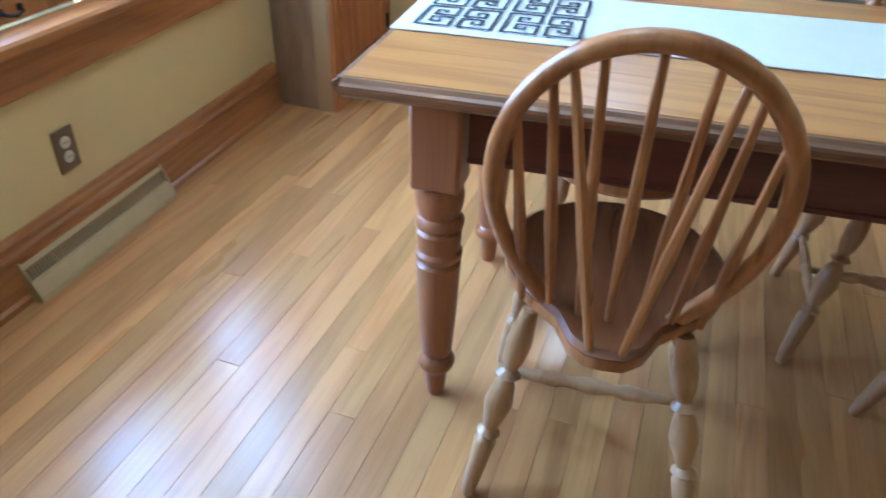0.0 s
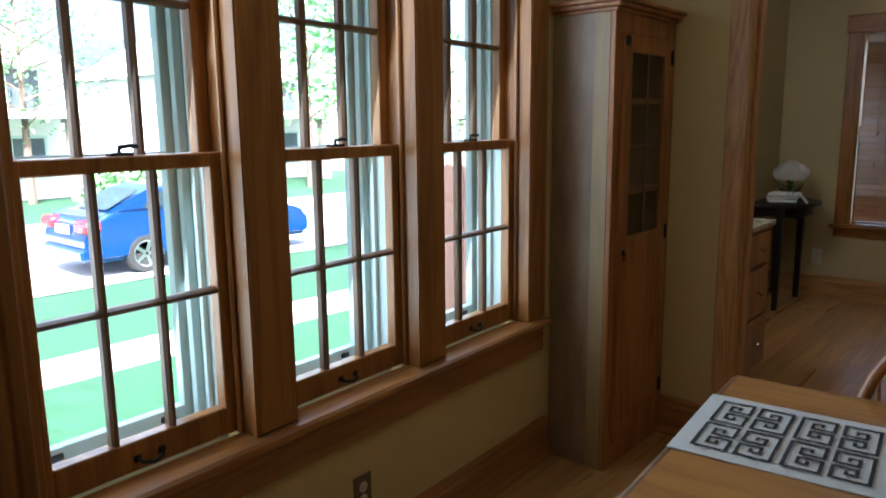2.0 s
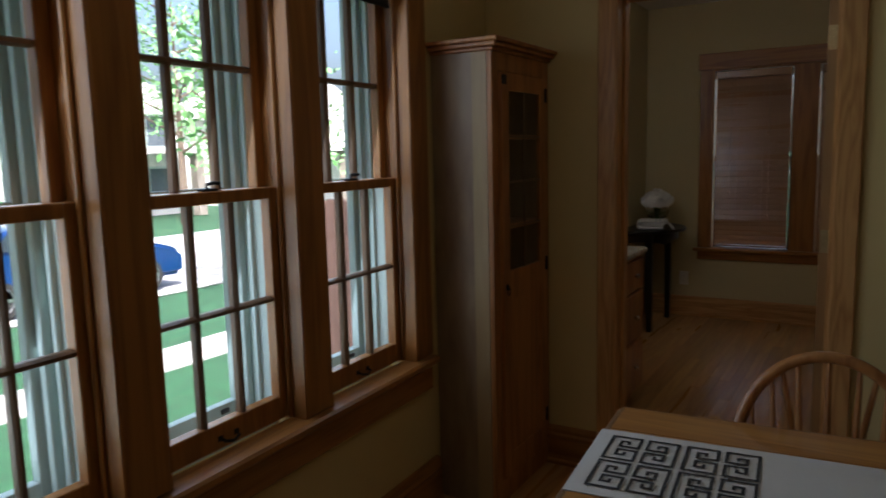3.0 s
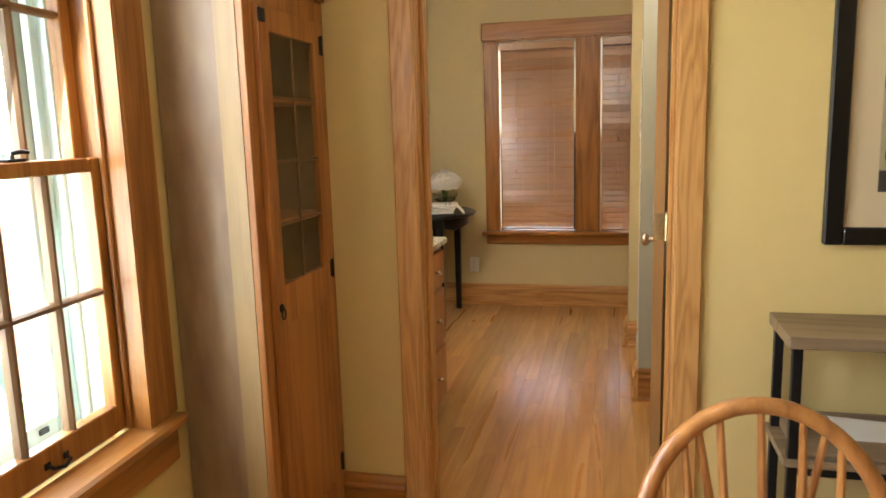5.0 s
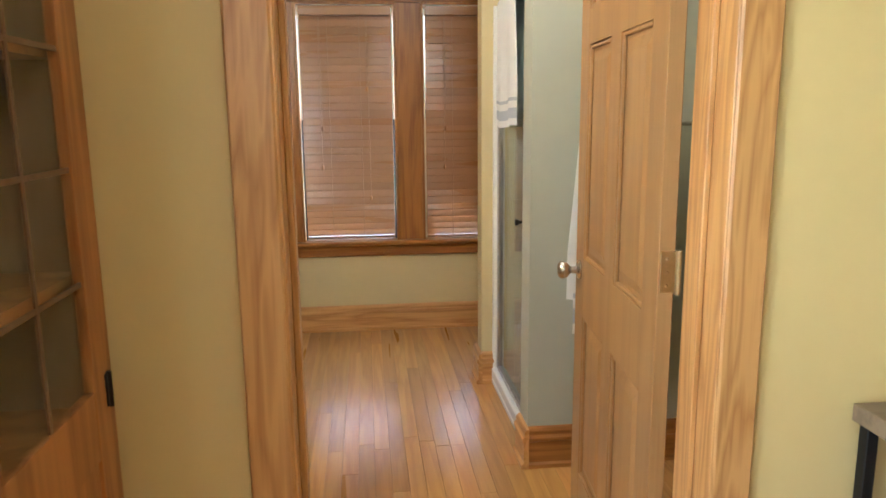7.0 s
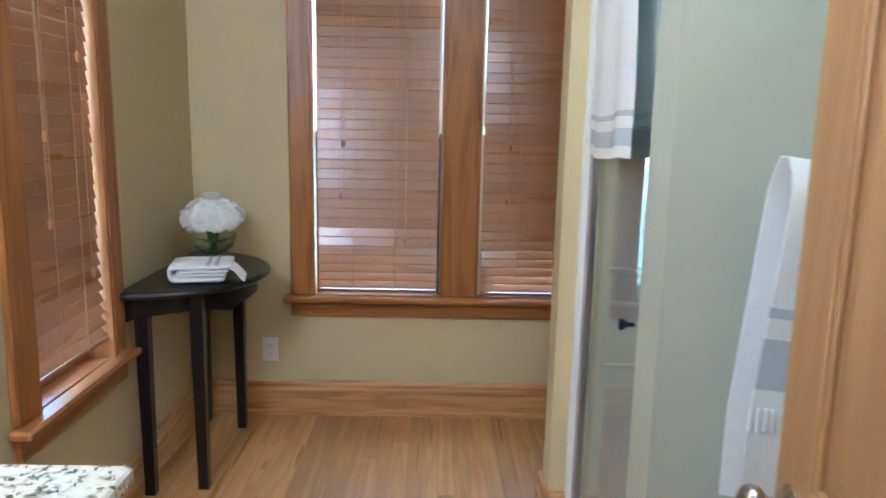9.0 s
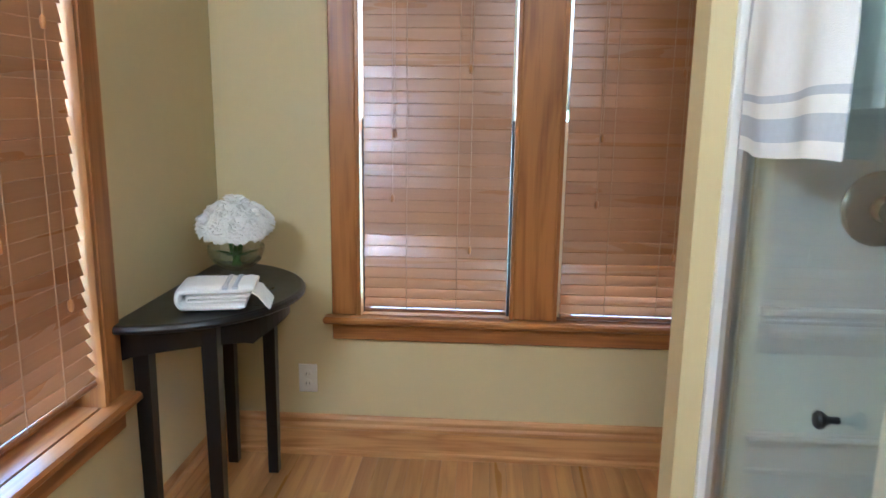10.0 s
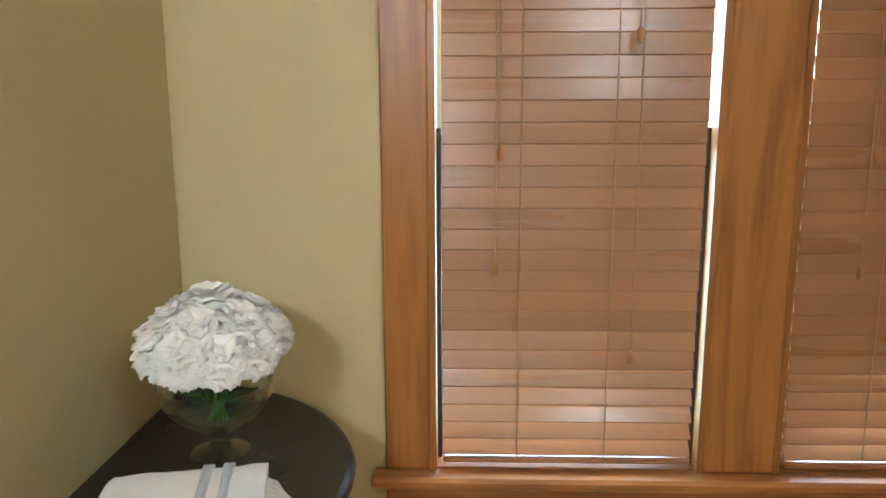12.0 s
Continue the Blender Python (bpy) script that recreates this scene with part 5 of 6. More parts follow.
def pad(bm, x0, y0, z0, x1, y1, z1, seed, m, r=0.009, nx=14, ny=10):
    """A soft slab with rounded edges and a slightly uneven surface."""
    top_, bot = [], []
    for i in range(nx + 1):
        ta, ba = [], []
        for j in range(ny + 1):
            u, v = i / nx, j / ny
            e = min(1, 8 * min(u, 1 - u)) ** 0.5 * min(1, 8 * min(v, 1 - v)) ** 0.5
            x, y = x0 + (x1 - x0) * u, y0 + (y1 - y0) * v
            nz = 0.004 * noise.noise((x * 14, y * 14, seed))
            zm = (z0 + z1) / 2
            ta.append(bm.verts.new(m @ Vector((x, y, zm + (z1 - zm + nz) * (0.35 + 0.65 * e)))))
            ba.append(bm.verts.new(m @ Vector((x, y, zm - (zm - z0) * (0.35 + 0.65 * e)))))
        top_.append(ta)
        bot.append(ba)
    for i in range(nx):
        for j in range(ny):
            bm.faces.new((top_[i][j], top_[i + 1][j], top_[i + 1][j + 1], top_[i][j + 1]))
            bm.faces.new((bot[i][j], bot[i][j + 1], bot[i + 1][j + 1], bot[i + 1][j]))
    for i in range(nx):
        bm.faces.new((top_[i][0], bot[i][0], bot[i + 1][0], top_[i + 1][0]))
        bm.faces.new((top_[i][ny], top_[i + 1][ny], bot[i + 1][ny], bot[i][ny]))
    for j in range(ny):
        bm.faces.new((top_[0][j], top_[0][j + 1], bot[0][j + 1], bot[0][j]))
        bm.faces.new((top_[nx][j], bot[nx][j], bot[nx][j + 1], top_[nx][j + 1]))




def fold(bm, right_top, left, right_low, z_top, z_low, th, y0, y1, m, seed):
    """A sheet folded round its left end: it runs in along the top, round the bend and out along the bottom."""
    r_ = (z_top - z_low) / 2
    path = [(right_top + (left - right_top) * i / 10, z_top + 0.004 * noise.noise((i * 0.5, seed, 0))) for i in range(11)]
    path += [(left - r_ * math.sin(math.pi * k / 8), (z_top + z_low) / 2 + r_ * math.cos(math.pi * k / 8)) for k in range(1, 8)]
    path += [(left + (right_low - left) * i / 10, z_low) for i in range(11)]
    ny = 10
    for side in (1, -1):
        rows_ = []
        for n_, (px, pz) in enumerate(path):
            a_, b_ = path[max(0, n_ - 1)], path[min(len(path) - 1, n_ + 1)]
            t = Vector((b_[0] - a_[0], 0, b_[1] - a_[1])).normalized()
            nr = Vector((-t.z, 0, t.x))
            row = []
            for j_ in range(ny + 1):
                v_ = j_ / ny
                e = min(1.0, 7 * min(v_, 1 - v_) + 0.35) * (0.5 if n_ in (0, len(path) - 1) else 1)
                row.append(bm.verts.new(m @ (Vector((px, y0 + (y1 - y0) * v_ + 0.005 * noise.noise((n_ * 0.3, v_ * 2, seed)), pz)) + nr * side * th / 2 * e)))
            rows_.append(row)
        for a_, b_ in zip(rows_, rows_[1:]):
            for j_ in range(ny):
                bm.faces.new((a_[j_], a_[j_ + 1], b_[j_ + 1], b_[j_]))
        if side == 1:
            keep = rows_
    for a_, b_ in ((keep, rows_),):
        for n_ in range(len(path) - 1):
            bm.faces.new((a_[n_][0], a_[n_ + 1][0], b_[n_ + 1][0], b_[n_][0]))
            bm.faces.new((a_[n_][ny], a_[n_ + 1][ny], b_[n_ + 1][ny], b_[n_][ny]))
        for n_ in (0, len(path) - 1):
            for j_ in range(ny):
                bm.faces.new((a_[n_][j_], a_[n_][j_ + 1], b_[n_][j_ + 1], b_[n_][j_]))


fold(fb, 0.115, -0.092, 0.085, 0.054, 0.0125, 0.021, -0.085, 0.085, TWM, 1.5)
part("cloth", fb, CLOTH, tw, smooth=True)
fb = bmesh.new()
fold(fb, 0.10, -0.078, 0.09, 0.0385, 0.0285, 0.012, -0.083, 0.083, TWM, 3.5)
part("inner_layer", fb, CLOTH, tw, smooth=True)
for x in (0.02, 0.05):
    fb = bmesh.new()
    pad(fb, x, -0.0845, 0.053, x + 0.017, 0.0845, 0.0668, 3.3, TWM, nx=3)
    part("stripe", fb, CLOTHGREY, tw, "pale grey woven stripe", smooth=True)
for i in range(11):
    y = -0.06 + i * 0.013
    part("tassel", tube(bmesh.new(), [TWM @ Vector((0.105, y, 0.045)), TWM @ Vector((0.125, y - 0.004, 0.038)), TWM @ Vector((0.15 + 0.006 * math.sin(i * 3), y - 0.008, 0.012)), TWM @ Vector((0.16, y - 0.01 + 0.006 * math.sin(i * 5), 0.004))], [0.004, 0.005, 0.0045, 0.003], 6), CLOTH, tw, "knotted white fringe tassel", smooth=True)

# ---- shower ----
SHX = 0.25
sw = thing("shower_enclosure", (0.6, 5.39, 0), "white shower stall with framed glass door", "shower")
part("tray", boxes((0.215, 4.971, 0, 1.149, 5.744, 0.03), (0.215, 4.971, 0.03, 0.285, 5.744, 0.085), bevel=0.006), SHOWER, sw, "white shower base and threshold")
part("surround", boxes((0.29, 5.725, 0.03, 1.13, 5.744, 2.1), (0.29, 4.971, 0.03, 1.13, 4.99, 2.1), (1.13, 4.971, 0.03, 1.149, 5.744, 2.1), (0.32, 5.70, 0.93, 1.13, 5.725, 0.95), (0.32, 5.705, 0.62, 1.13, 5.725, 0.632), bevel=0.004), SHOWER, sw, "white moulded shower wall")
part("frame_post", boxes((SHX - 0.03, 5.722, 0.085, SHX + 0.02, 5.744, 1.86), (SHX - 0.03, 4.972, 0.085, SHX + 0.02, 4.992, 1.86), bevel=0.002), WHITEP, sw, "white wall channel")
part("frame_post", boxes((SHX - 0.012, 5.672, 0.086, SHX + 0.016, 5.721, 1.84), bevel=0.006), ALU, sw, "brushed aluminium post")
part("frame_post", boxes((SHX - 0.012, 4.993, 0.086, SHX + 0.016, 5.02, 1.84), bevel=0.006), ALU, sw, "brushed aluminium post")
part("top_rail", boxes((SHX - 0.014, 4.993, 1.841, SHX + 0.018, 5.721, 1.875), bevel=0.004), ALU, sw, "brushed aluminium rail")
part("bottom_rail", boxes((SHX - 0.014, 5.02, 0.086, SHX + 0.018, 5.672, 0.11), bevel=0.003), ALU, sw, "brushed aluminium rail")
gd = part("glass_door", boxes((SHX - 0.001, 5.02, 0.11, SHX + 0.004, 5.672, 1.841)), SHOWERGLASS, sw, "clear shower glass")
gd.visible_shadow = False
part("door_knob", turned(bmesh.new(), [(0.006, 0), (0.006, 0.014), (0.009, 0.02), (0.014, 0.026), (0.015, 0.032), (0.012, 0.036), (0.002, 0.037)], along((SHX - 0.001, 5.17, 0.92), (SHX - 1, 5.17, 0.92)), 20), BLACKMETAL, gd, "round dark pull knob", smooth=True)
vv = turned(bmesh.new(), [(0.001, 0), (0.085, 0), (0.085, 0.006), (0.07, 0.014), (0.03, 0.02), (0.026, 0.05), (0.002, 0.055)], along((0.56, 5.725, 1.18), (0.56, 5, 1.18)), 28)
part("valve_plate", vv, NICKEL, sw, "round nickel shower valve", smooth=True)


def hanging_towel(name, at, m, width, drop, label, folds, depth=0.02, tassels=True, stripes=((0.70, 0.725), (0.76, 0.84), (0.865, 0.88))):
    """A towel over a bar, x along its width, z down from the bar at the pose m, the front towards -y."""
    t = thing(name, at, label, "towel")
    nx, nz = 24, 40

    def surface(u, v, front):
        x = (u - 0.5) * width * (0.82 + 0.26 * min(1, v * 1.6))
        ripple = 0.012 * (0.2 + v) * math.sin(u * folds * 2 * math.pi + 0.7) + 0.006 * noise.noise((u * 3, v * 3, 1.7))
        y = -depth * min(1, v * 14 + 0.1) ** 0.5 + ripple * (0.7 if front else 0.3)
        z = 0.012 * (1 - min(1, v * 16)) - v * drop - 0.008 * math.sin(u * 5)
        return m @ Vector((x, y if front else -y * 0.8 + 0.004, z))
    g = [[surface(i / nx, j / nz, True) for j in range(nz + 1)] for i in range(nx + 1)]
    g2 = [[surface(i / nx, j / nz * 0.86, False) for j in range(nz + 1)] for i in range(nx + 1)]
    for nm, mat, band in (("cloth", CLOTH, None), *(("stripe", CLOTHGREY, b_) for b_ in stripes)):
        test = band is not None
        cb = bmesh.new()
        for gi, gg in enumerate((g, g2)):
            for i in range(nx):
                for j in range(nz):
                    on = gi == 0 and any(a <= (j + 0.5) / nz <= b for a, b in ((band,) if test else stripes))
                    if on == test:
                        cb.faces.new([cb.verts.new(gg[a][b]) for a, b in ((i, j), (i + 1, j), (i + 1, j + 1), (i, j + 1))])
        if not test:
            for i in range(nx):
                cb.faces.new([cb.verts.new(p) for p in (g[i][0], g2[i][0], g2[i + 1][0], g[i + 1][0])])
        if not cb.faces:
            continue
        bmesh.ops.remove_doubles(cb, verts=cb.verts, dist=0.0002)
        bmesh.ops.solidify(cb, geom=cb.faces[:], thickness=0.003)
        part(nm, cb, mat, t, "" if not test else "blue-grey woven stripe", smooth=True)
    if tassels:
        tb = bmesh.new()
        for i in range(0, nx + 1):
            p = surface(i / nx, 0.57, True)
            p = p + (m.to_3x3() @ Vector((0, -0.006, 0)))
            tube(tb, [p, p + Vector((0.002 * math.sin(i * 4), 0, -0.022)), p + Vector((0.004 * math.sin(i * 3), 0, -0.045))], [0.003, 0.004, 0.0025], 5)
        part("fringe", tb, CLOTH, t, "white knotted fringe", smooth=True)
    return t


hanging_towel("hanging_towel", (SHX - 0.03, 5.44, 1.88), pose(SHX + 0.002, 5.44, 1.885, 0, 0, -90), 0.42, 0.575, "white towel with blue-grey stripes over the shower door", 2.0, 0.03, False, ((0.80, 0.825), (0.875, 0.96)))
tr = thing("towel_bar", (0.56, 4.835, 1.31), "nickel towel bar on the sage grey wall", "towel bar")
part("bar", tube(bmesh.new(), [(0.4, 4.775, 1.325), (0.82, 4.775, 1.325)], 0.008, 10), NICKEL, tr, smooth=True)
for x in (0.41, 0.81):
    part("bracket", tube(bmesh.new(), [(x, 4.835, 1.325), (x, 4.775, 1.325)], 0.011, 10), NICKEL, tr, smooth=True)
hanging_towel("hanging_towel", (0.5, 4.775, 1.34), pose(0.505, 4.755, 1.336, 0, 0, 0), 0.32, 0.76, "white towel with blue-grey stripes on the towel bar", 1.2, 0.05, True, ((0.32, 0.36), (0.41, 0.52), (0.8, 0.83), (0.88, 0.96)))

# ---- outside ----
GZ = -1.05


def ground_sheet():
    b = bmesh.new()
    box(b, -300, -300, GZ - 0.3, 300, 300, GZ)
    return b


solo("ground", ground_sheet(), GRASS, "green mown lawn", "lawn", kind="structure")
solo("pavement", boxes((-7.5, -80, GZ, -6.65, 80, GZ + 0.025)), CONCRETE, "pale concrete sidewalk", "sidewalk", kind="structure")
solo("road", boxes((-19.5, -80, GZ - 0.1, -10.85, 80, GZ + 0.006)), ASPHALT, "pale sunlit street", "road", kind="structure")
solo("kerb", boxes((-10.85, -80, GZ, -10.7, 80, GZ + 0.05), bevel=0.02), CONCRETE, "concrete kerb", "kerb", kind="structure")

fn = thing("garden_fence", (-3.6, 6.72, GZ), "brown wooden board fence beside the house", "fence")
for i in range(28):
    x = -5.6 + i * 0.144
    h = 2.0 + 0.012 * math.sin(i * 2.3)
    fb = bmesh.new()
    prism(fb, [(x, GZ), (x + 0.136, GZ), (x + 0.136, GZ + h - 0.04), (x + 0.1, GZ + h), (x + 0.036, GZ + h), (x, GZ + h - 0.04)], "y", 6.70, 6.72)
    part("board", fb, FENCEW, fn)
for z in (0.4, 1.6):
    part("rail", boxes((-5.6, 6.7205, GZ + z, -1.58, 6.76, GZ + z + 0.09)), FENCEW, fn)

car = thing("parked_car", (-12.0, 7.5, GZ), "blue four-door saloon parked at the kerb", "car")
CXR, CXL, CYR = -11.22, -12.98, 5.35
prof = [(0, 0.45), (0.02, 0.75), (0.1, 0.98), (0.25, 1.03), (0.62, 1.06), (3.3, 0.98), (4.1, 0.88), (4.45, 0.72), (4.52, 0.45), (4.45, 0.26), (0.1, 0.26)]
cb = bmesh.new()
prism(cb, [(CYR + a, GZ + b) for a, b in prof], "x", CXL, CXR)
bmesh.ops.bevel(cb, geom=cb.edges[:], offset=0.09, segments=3, affect="EDGES")
part("body", cb, CARPAINT, car, "glossy blue bodywork", smooth=True)
cab_ = bmesh.new()
lo_ = [(CYR + a, GZ + b) for a, b in ((0.42, 1.02), (1.2, 1.40), (1.9, 1.46), (2.5, 1.42), (3.35, 0.99))]
prism(cab_, lo_, "x", CXL + 0.16, CXR - 0.16)
bmesh.ops.bevel(cab_, geom=cab_.edges[:], offset=0.06, segments=2, affect="EDGES")
part("cabin", cab_, CARPAINT, car, "blue roof and pillars", smooth=True)
for xs in (CXR - 0.157, CXL + 0.157):
    for pts in (((1.06, 1.08), (1.24, 1.34), (1.86, 1.39), (1.86, 1.08)), ((1.94, 1.08), (1.94, 1.39), (2.46, 1.36), (2.98, 1.08))):
        part("side_window", prism(bmesh.new(), [(CYR + a, GZ + b) for a, b in pts], "x", xs - 0.006, xs + 0.006), CARGLASS, car)
rw = bmesh.new()
vs = [rw.verts.new(v) for v in ((CXL + 0.3, CYR + 0.5, GZ + 1.075), (CXR - 0.3, CYR + 0.5, GZ + 1.075), (CXR - 0.36, CYR + 1.12, GZ + 1.378), (CXL + 0.36, CYR + 1.12, GZ + 1.378))]
rw.faces.new(vs)
bmesh.ops.translate(rw, vec=(0, -0.012, 0.016), verts=rw.verts)
bmesh.ops.solidify(rw, geom=rw.faces[:], thickness=0.006)
part("rear_window", rw, CARGLASS, car)
for x0, x1 in ((CXL + 0.02, CXL + 0.42), (CXR - 0.42, CXR + 0.004)):
    part("tail_lamp", boxes((x0, CYR - 0.012, GZ + 0.76, x1, CYR + 0.3, GZ + 0.96), bevel=0.05), RED, car, "red tail lamp", smooth=True)
part("number_plate", boxes((-12.36, CYR - 0.012, GZ + 0.72, -11.84, CYR + 0.01, GZ + 0.86)), WHITEP, car)
part("bumper", boxes((CXL + 0.1, CYR - 0.05, GZ + 0.3, CXR - 0.1, CYR + 0.2, GZ + 0.5), bevel=0.04), CARPAINT, car)
for wy in (CYR + 0.98, CYR + 3.65):
    for s, x in ((1, CXR), (-1, CXL)):
        mm_ = along((x - s * 0.2, wy, GZ + 0.33), (x + s, wy, GZ + 0.33))
        ty = part("tyre", turned(bmesh.new(), [(0.2, 0), (0.31, 0.005), (0.325, 0.03), (0.325, 0.18), (0.305, 0.21), (0.23, 0.215), (0.22, 0.2)], mm_, 28), TYRE, car, smooth=True)
        rb_ = turned(bmesh.new(), [(0.225, 0.16), (0.225, 0.213), (0.205, 0.216), (0.195, 0.19), (0.05, 0.19)], mm_, 28)
        for i in range(5):
            box(rb_, 0.03, -0.03, 0.19, 0.21, 0.03, 0.212, m=mm_ @ pose(0, 0, 0, 0, 0, 72 * i))
        part("rim", rb_, ALU, ty, "silver alloy rim")


def tree(name, x, y, h, spread, seed, leaves, label):
    t = thing(name, (x, y, GZ), label, "tree")
    r_ = random.Random(seed)
    tb = bmesh.new()
    tube(tb, [(x, y, GZ), (x + 0.03, y, GZ + h * 0.25), (x - 0.04, y + 0.05, GZ + h * 0.5), (x, y, GZ + h * 0.92)], [0.02 * h, 0.015 * h, 0.01 * h, 0.003 * h], 8)
    tips = []
    for i in range(16):
        a = i * 2.4
        z = GZ + h * (0.3 + 0.6 * i / 16)
        ln = spread * (1.0 - 0.55 * i / 16) * r_.uniform(0.75, 1.1)
        p1 = Vector((x + ln * 0.5 * math.cos(a), y + ln * 0.5 * math.sin(a), z + ln * 0.2))
        p2 = Vector((x + ln * math.cos(a + 0.2), y + ln * math.sin(a + 0.2), z + ln * 0.5))
        tube(tb, [(x, y, z), p1, p2], [0.006 * h, 0.004 * h, 0.0015 * h], 6)
        tips += [p1, (p1 + p2) / 2, p2]
    part("trunk", tb, BARK, t, "slender grey-brown trunk and limbs", smooth=True)
    vs, fs = [], []
    for _ in range(leaves):
        c = r_.choice(tips)
        p = c + Vector((r_.gauss(0, 0.3), r_.gauss(0, 0.3), r_.gauss(0, 0.26))) * spread * 0.55
        u = Vector((r_.uniform(-1, 1), r_.uniform(-1, 1), r_.uniform(-1, 0.4))).normalized()
        w_ = u.orthogonal().normalized()
        s_ = r_.uniform(0.06, 0.11)
        k = len(vs)
        vs += [p - u * s_, p + w_ * s_ * 0.5, p + u * s_, p - w_ * s_ * 0.5]
        fs.append((k, k + 1, k + 2, k + 3))
    me = bpy.data.meshes.new("crown")
    me.from_pydata([v - Vector((x, y, GZ)) for v in vs], [], fs)
    me.materials.append(LEAF)
    cr = new("crown", me)
    cr.parent = t
    return t


tree("street_tree", -9.3, 9.9, 5.6, 1.7, 3, 1500, "young green street tree beside the sidewalk")
tree("street_tree", -22.5, 19.0, 9.0, 3.2, 5, 2200, "leafy green tree across the street")
tree("street_tree", -25.0, 9.5, 8.0, 2.6, 8, 1300, "leafy green tree across the street")
rs = random.Random(2)


def bush(x, y, r_, label):
    vs, fs = [], []
    for _ in range(700):
        d = Vector((rs.gauss(0, 1), rs.gauss(0, 1), abs(rs.gauss(0, 1)))).normalized() * r_ * rs.uniform(0.65, 1.05)
        u = Vector((rs.uniform(-1, 1), rs.uniform(-1, 1), rs.uniform(-1, 1))).normalized()
        w_ = u.orthogonal()
        k = len(vs)
        vs += [d - u * 0.08, d + w_ * 0.05, d + u * 0.08, d - w_ * 0.05]
        fs.append((k, k + 1, k + 2, k + 3))
    me = bpy.data.meshes.new("garden_bush")
    me.from_pydata(vs, [], fs)
    me.materials.append(LEAF)
    ob = new("garden_bush", me)
    ob.location = (x, y, GZ)
    return tagged(ob, label, "bush")


for x, y, r_ in ((-24.0, 11.6, 1.0), (-24.2, 13.2, 1.2), (-23.8, 15.2, 0.9), (-24.4, 6.0, 1.0)):
    bush(x, y, r_, "low green bush before the house")


def house(y0, y1, x1, label):
    t = thing("house", (x1 - 4, (y0 + y1) / 2, GZ), label, "house")
    part("wall", boxes((x1 - 8, y0, GZ, x1, y1, GZ + 4.6)), STUCCO, t)
    part("roof", prism(bmesh.new(), [(y0 - 0.5, GZ + 4.5), (y1 + 0.5, GZ + 4.5), ((y0 + y1) / 2, GZ + 6.8)], "x", x1 - 8.4, x1 + 0.5), ROOFM, t)
    n_ = 3
    for i in range(n_):
        for z in (0.7, 3.0):
            yc = y0 + (y1 - y0) * (i + 0.5) / n_
            wn_ = part("window", boxes((x1, yc - 0.6, GZ + z, x1 + 0.05, yc + 0.6, GZ + z + 1.5)), VINYL, t)
            part("pane", boxes((x1 + 0.051, yc - 0.5, GZ + z + 0.1, x1 + 0.06, yc + 0.5, GZ + z + 1.4)), HOUSEGLASS, wn_)
    part("porch_roof", boxes((x1, y0 + 0.3, GZ + 2.75, x1 + 2.2, y1 - 0.3, GZ + 2.95)), ROOFM, t)
    for y in (y0 + 0.6, (y0 + y1) / 2, y1 - 0.6):
        part("porch_column", boxes((x1 + 1.6, y - 0.22, GZ, x1 + 2.05, y + 0.22, GZ + 2.6), (x1 + 1.52, y - 0.3, GZ + 2.6, x1 + 2.13, y + 0.3, GZ + 2.75), bevel=0.01), STONE, t, "stone porch column with cap")
    return t


house(3.0, 11.5, -26.5, "pale two-storey house with stone porch columns")
house(15.5, 23.0, -27.5, "pale two-storey house with stone porch columns")
house(-9.0, 0.0, -26.5, "pale two-storey house with stone porch columns")
house(27.0, 36.0, -26.5, "pale two-storey house with stone porch columns")

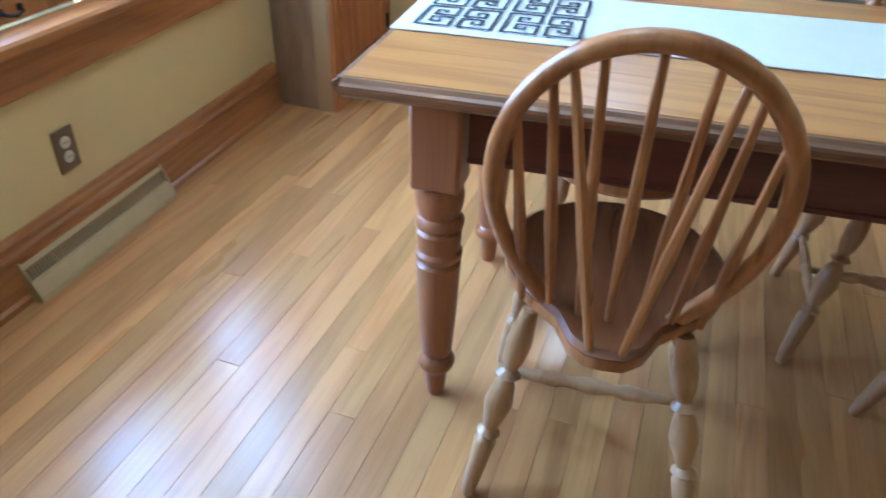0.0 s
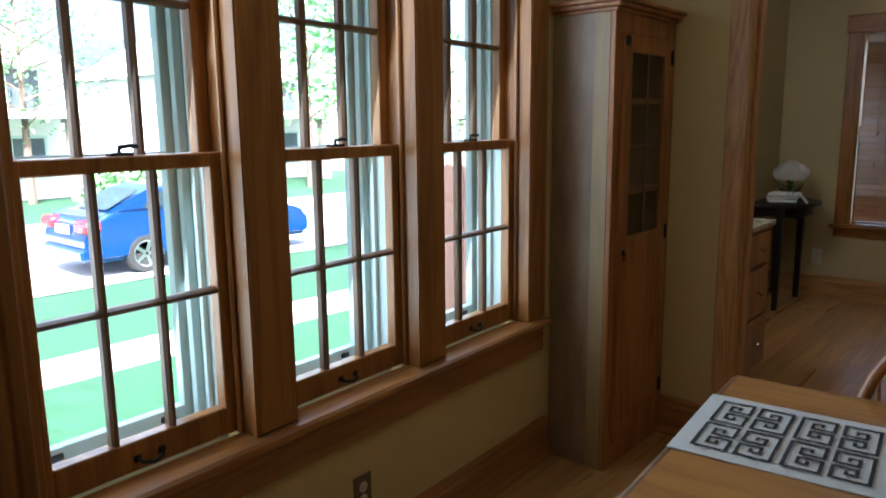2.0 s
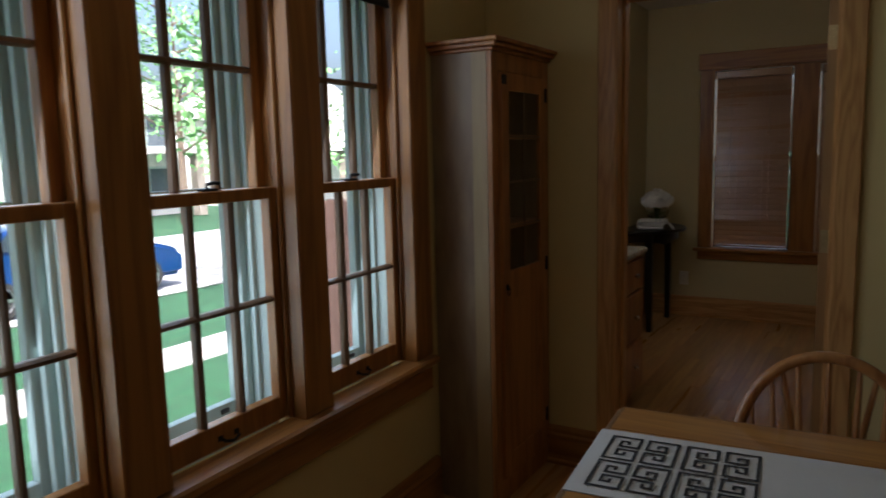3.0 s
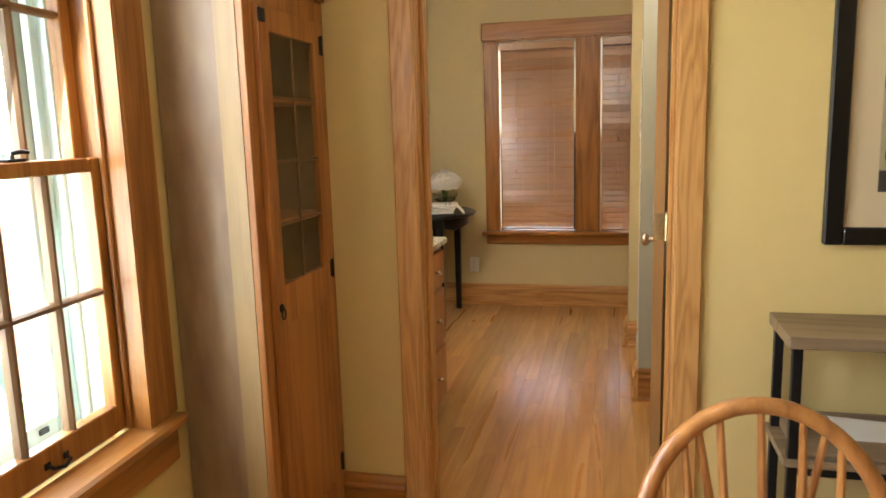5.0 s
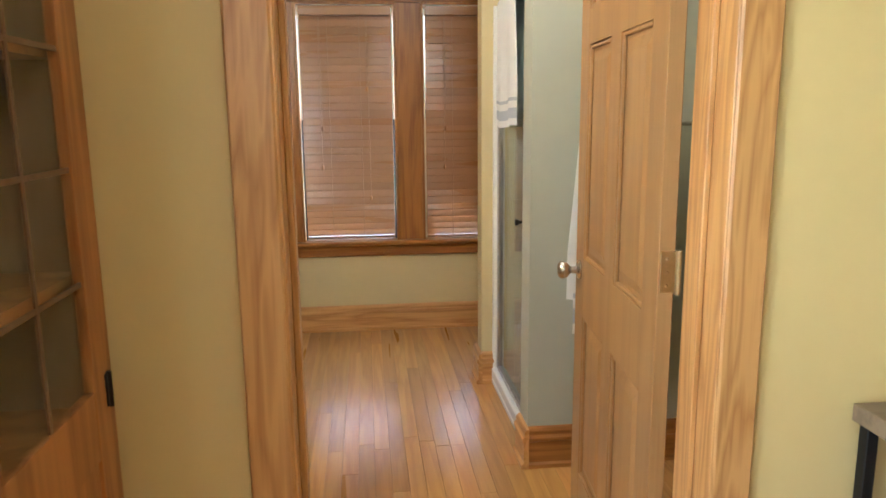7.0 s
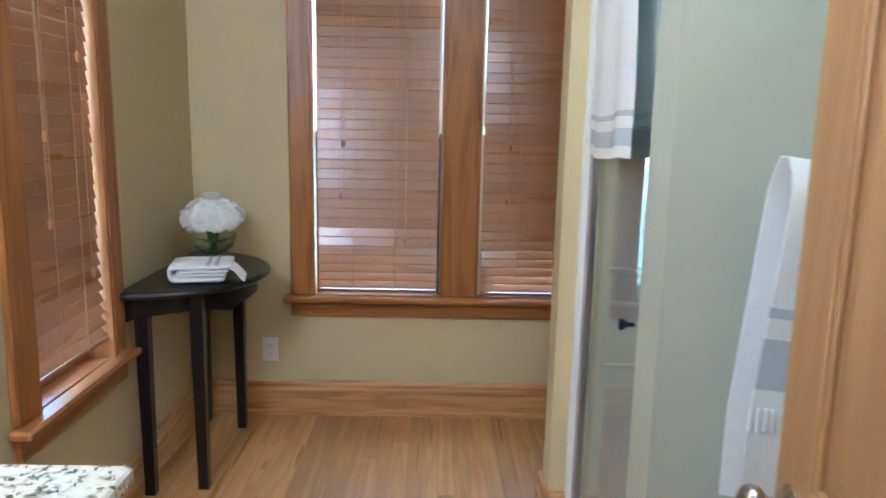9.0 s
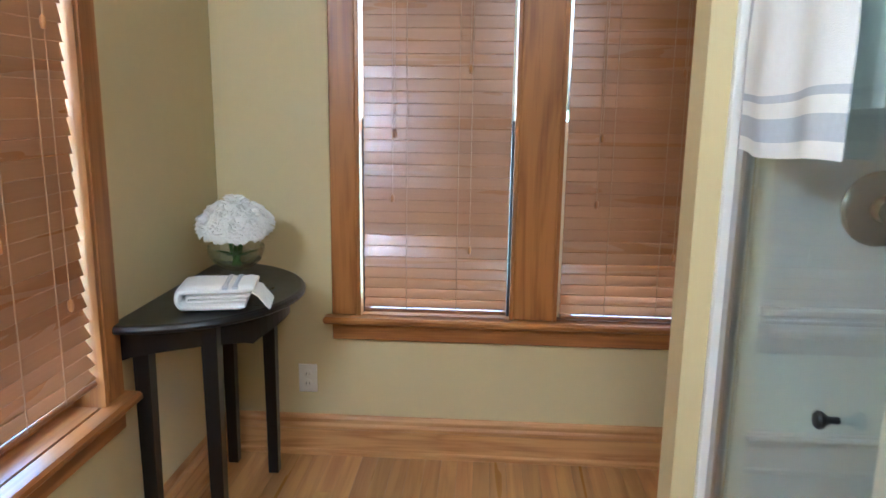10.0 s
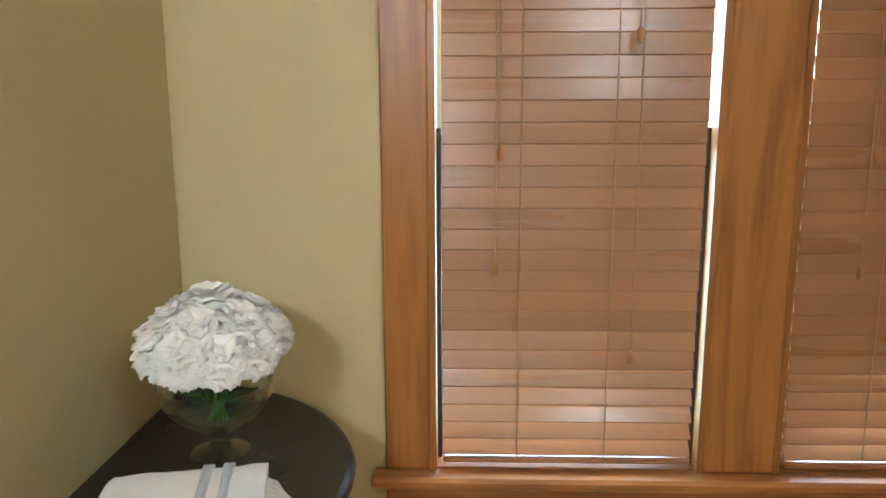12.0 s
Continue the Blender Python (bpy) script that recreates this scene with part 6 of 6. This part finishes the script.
# ---- floor boards ----
fl = solo("floor", boxes((-1.36, -2.6, -0.2, 3.4, FY, -0.021)), VENTDARK, "narrow reddish fir floor boards", "floor", kind="structure")
rb = random.Random(11)
BW = 0.0635
board_mesh = {}
rest_v, rest_f = [], []


def board_at(x, y0, y1, real):
    L = round((y1 - y0) / 0.05) * 0.05
    if real:
        if L not in board_mesh:
            b = bmesh.new()
            box(b, 0.0003, 0.0004, -0.018, BW - 0.0003, L - 0.0004, 0)
            bmesh.ops.bevel(b, geom=[e for e in b.edges if all(v.co.z > -0.001 for v in e.verts)], offset=0.0005, segments=1, affect="EDGES")
            board_mesh[L] = finish(b, "board", FLOORW)
        ob = new("board", board_mesh[L])
        ob.parent = fl
        ob.location = Vector((x, y0, rb.uniform(-0.0005, 0.0))) - fl.location
    else:
        k = len(rest_v)
        for z in (-0.018, -0.0003):
            rest_v.extend([(x + 0.0006, y0 + 0.0006, z), (x + BW - 0.0006, y0 + 0.0006, z), (x + BW - 0.0006, y0 + L - 0.0006, z), (x + 0.0006, y0 + L - 0.0006, z)])
        rest_f.extend([(k + 4, k + 5, k + 6, k + 7), (k, k + 1, k + 5, k + 4), (k + 1, k + 2, k + 6, k + 5), (k + 2, k + 3, k + 7, k + 6), (k + 3, k, k + 4, k + 7)])


def lay(x0, x1, y0, y1, near):
    x = x0
    while x + BW <= x1 + 0.03:
        y = y0
        first_len = round(rb.uniform(0.3, 1.5) / 0.05) * 0.05
        while y < y1 - 0.01:
            ln = first_len if y == y0 else round(rb.uniform(0.8, 1.9) / 0.05) * 0.05
            e = min(y + ln, y1)
            if y1 - e < 0.25:
                e = y1
            e = y + max(0.05, round((e - y) / 0.05) * 0.05)
            board_at(x, y, e, near(x, y, e))
            y = e
        x += BW


lay(-1.10, 3.35, -2.55, 3.60, lambda x, y0, y1: x < 1.1 and y1 > 1.0)
lay(-1.35, 1.12, 3.60, 6.75, lambda x, y0, y1: x < 0.25)
me = bpy.data.meshes.new("board_rest")
me.from_pydata([Vector(v) - fl.location for v in rest_v], [], rest_f)
me.materials.append(FLOORW)
ro = new("boards", me)
ro.parent = fl
tagged(ro, kind="stuff")
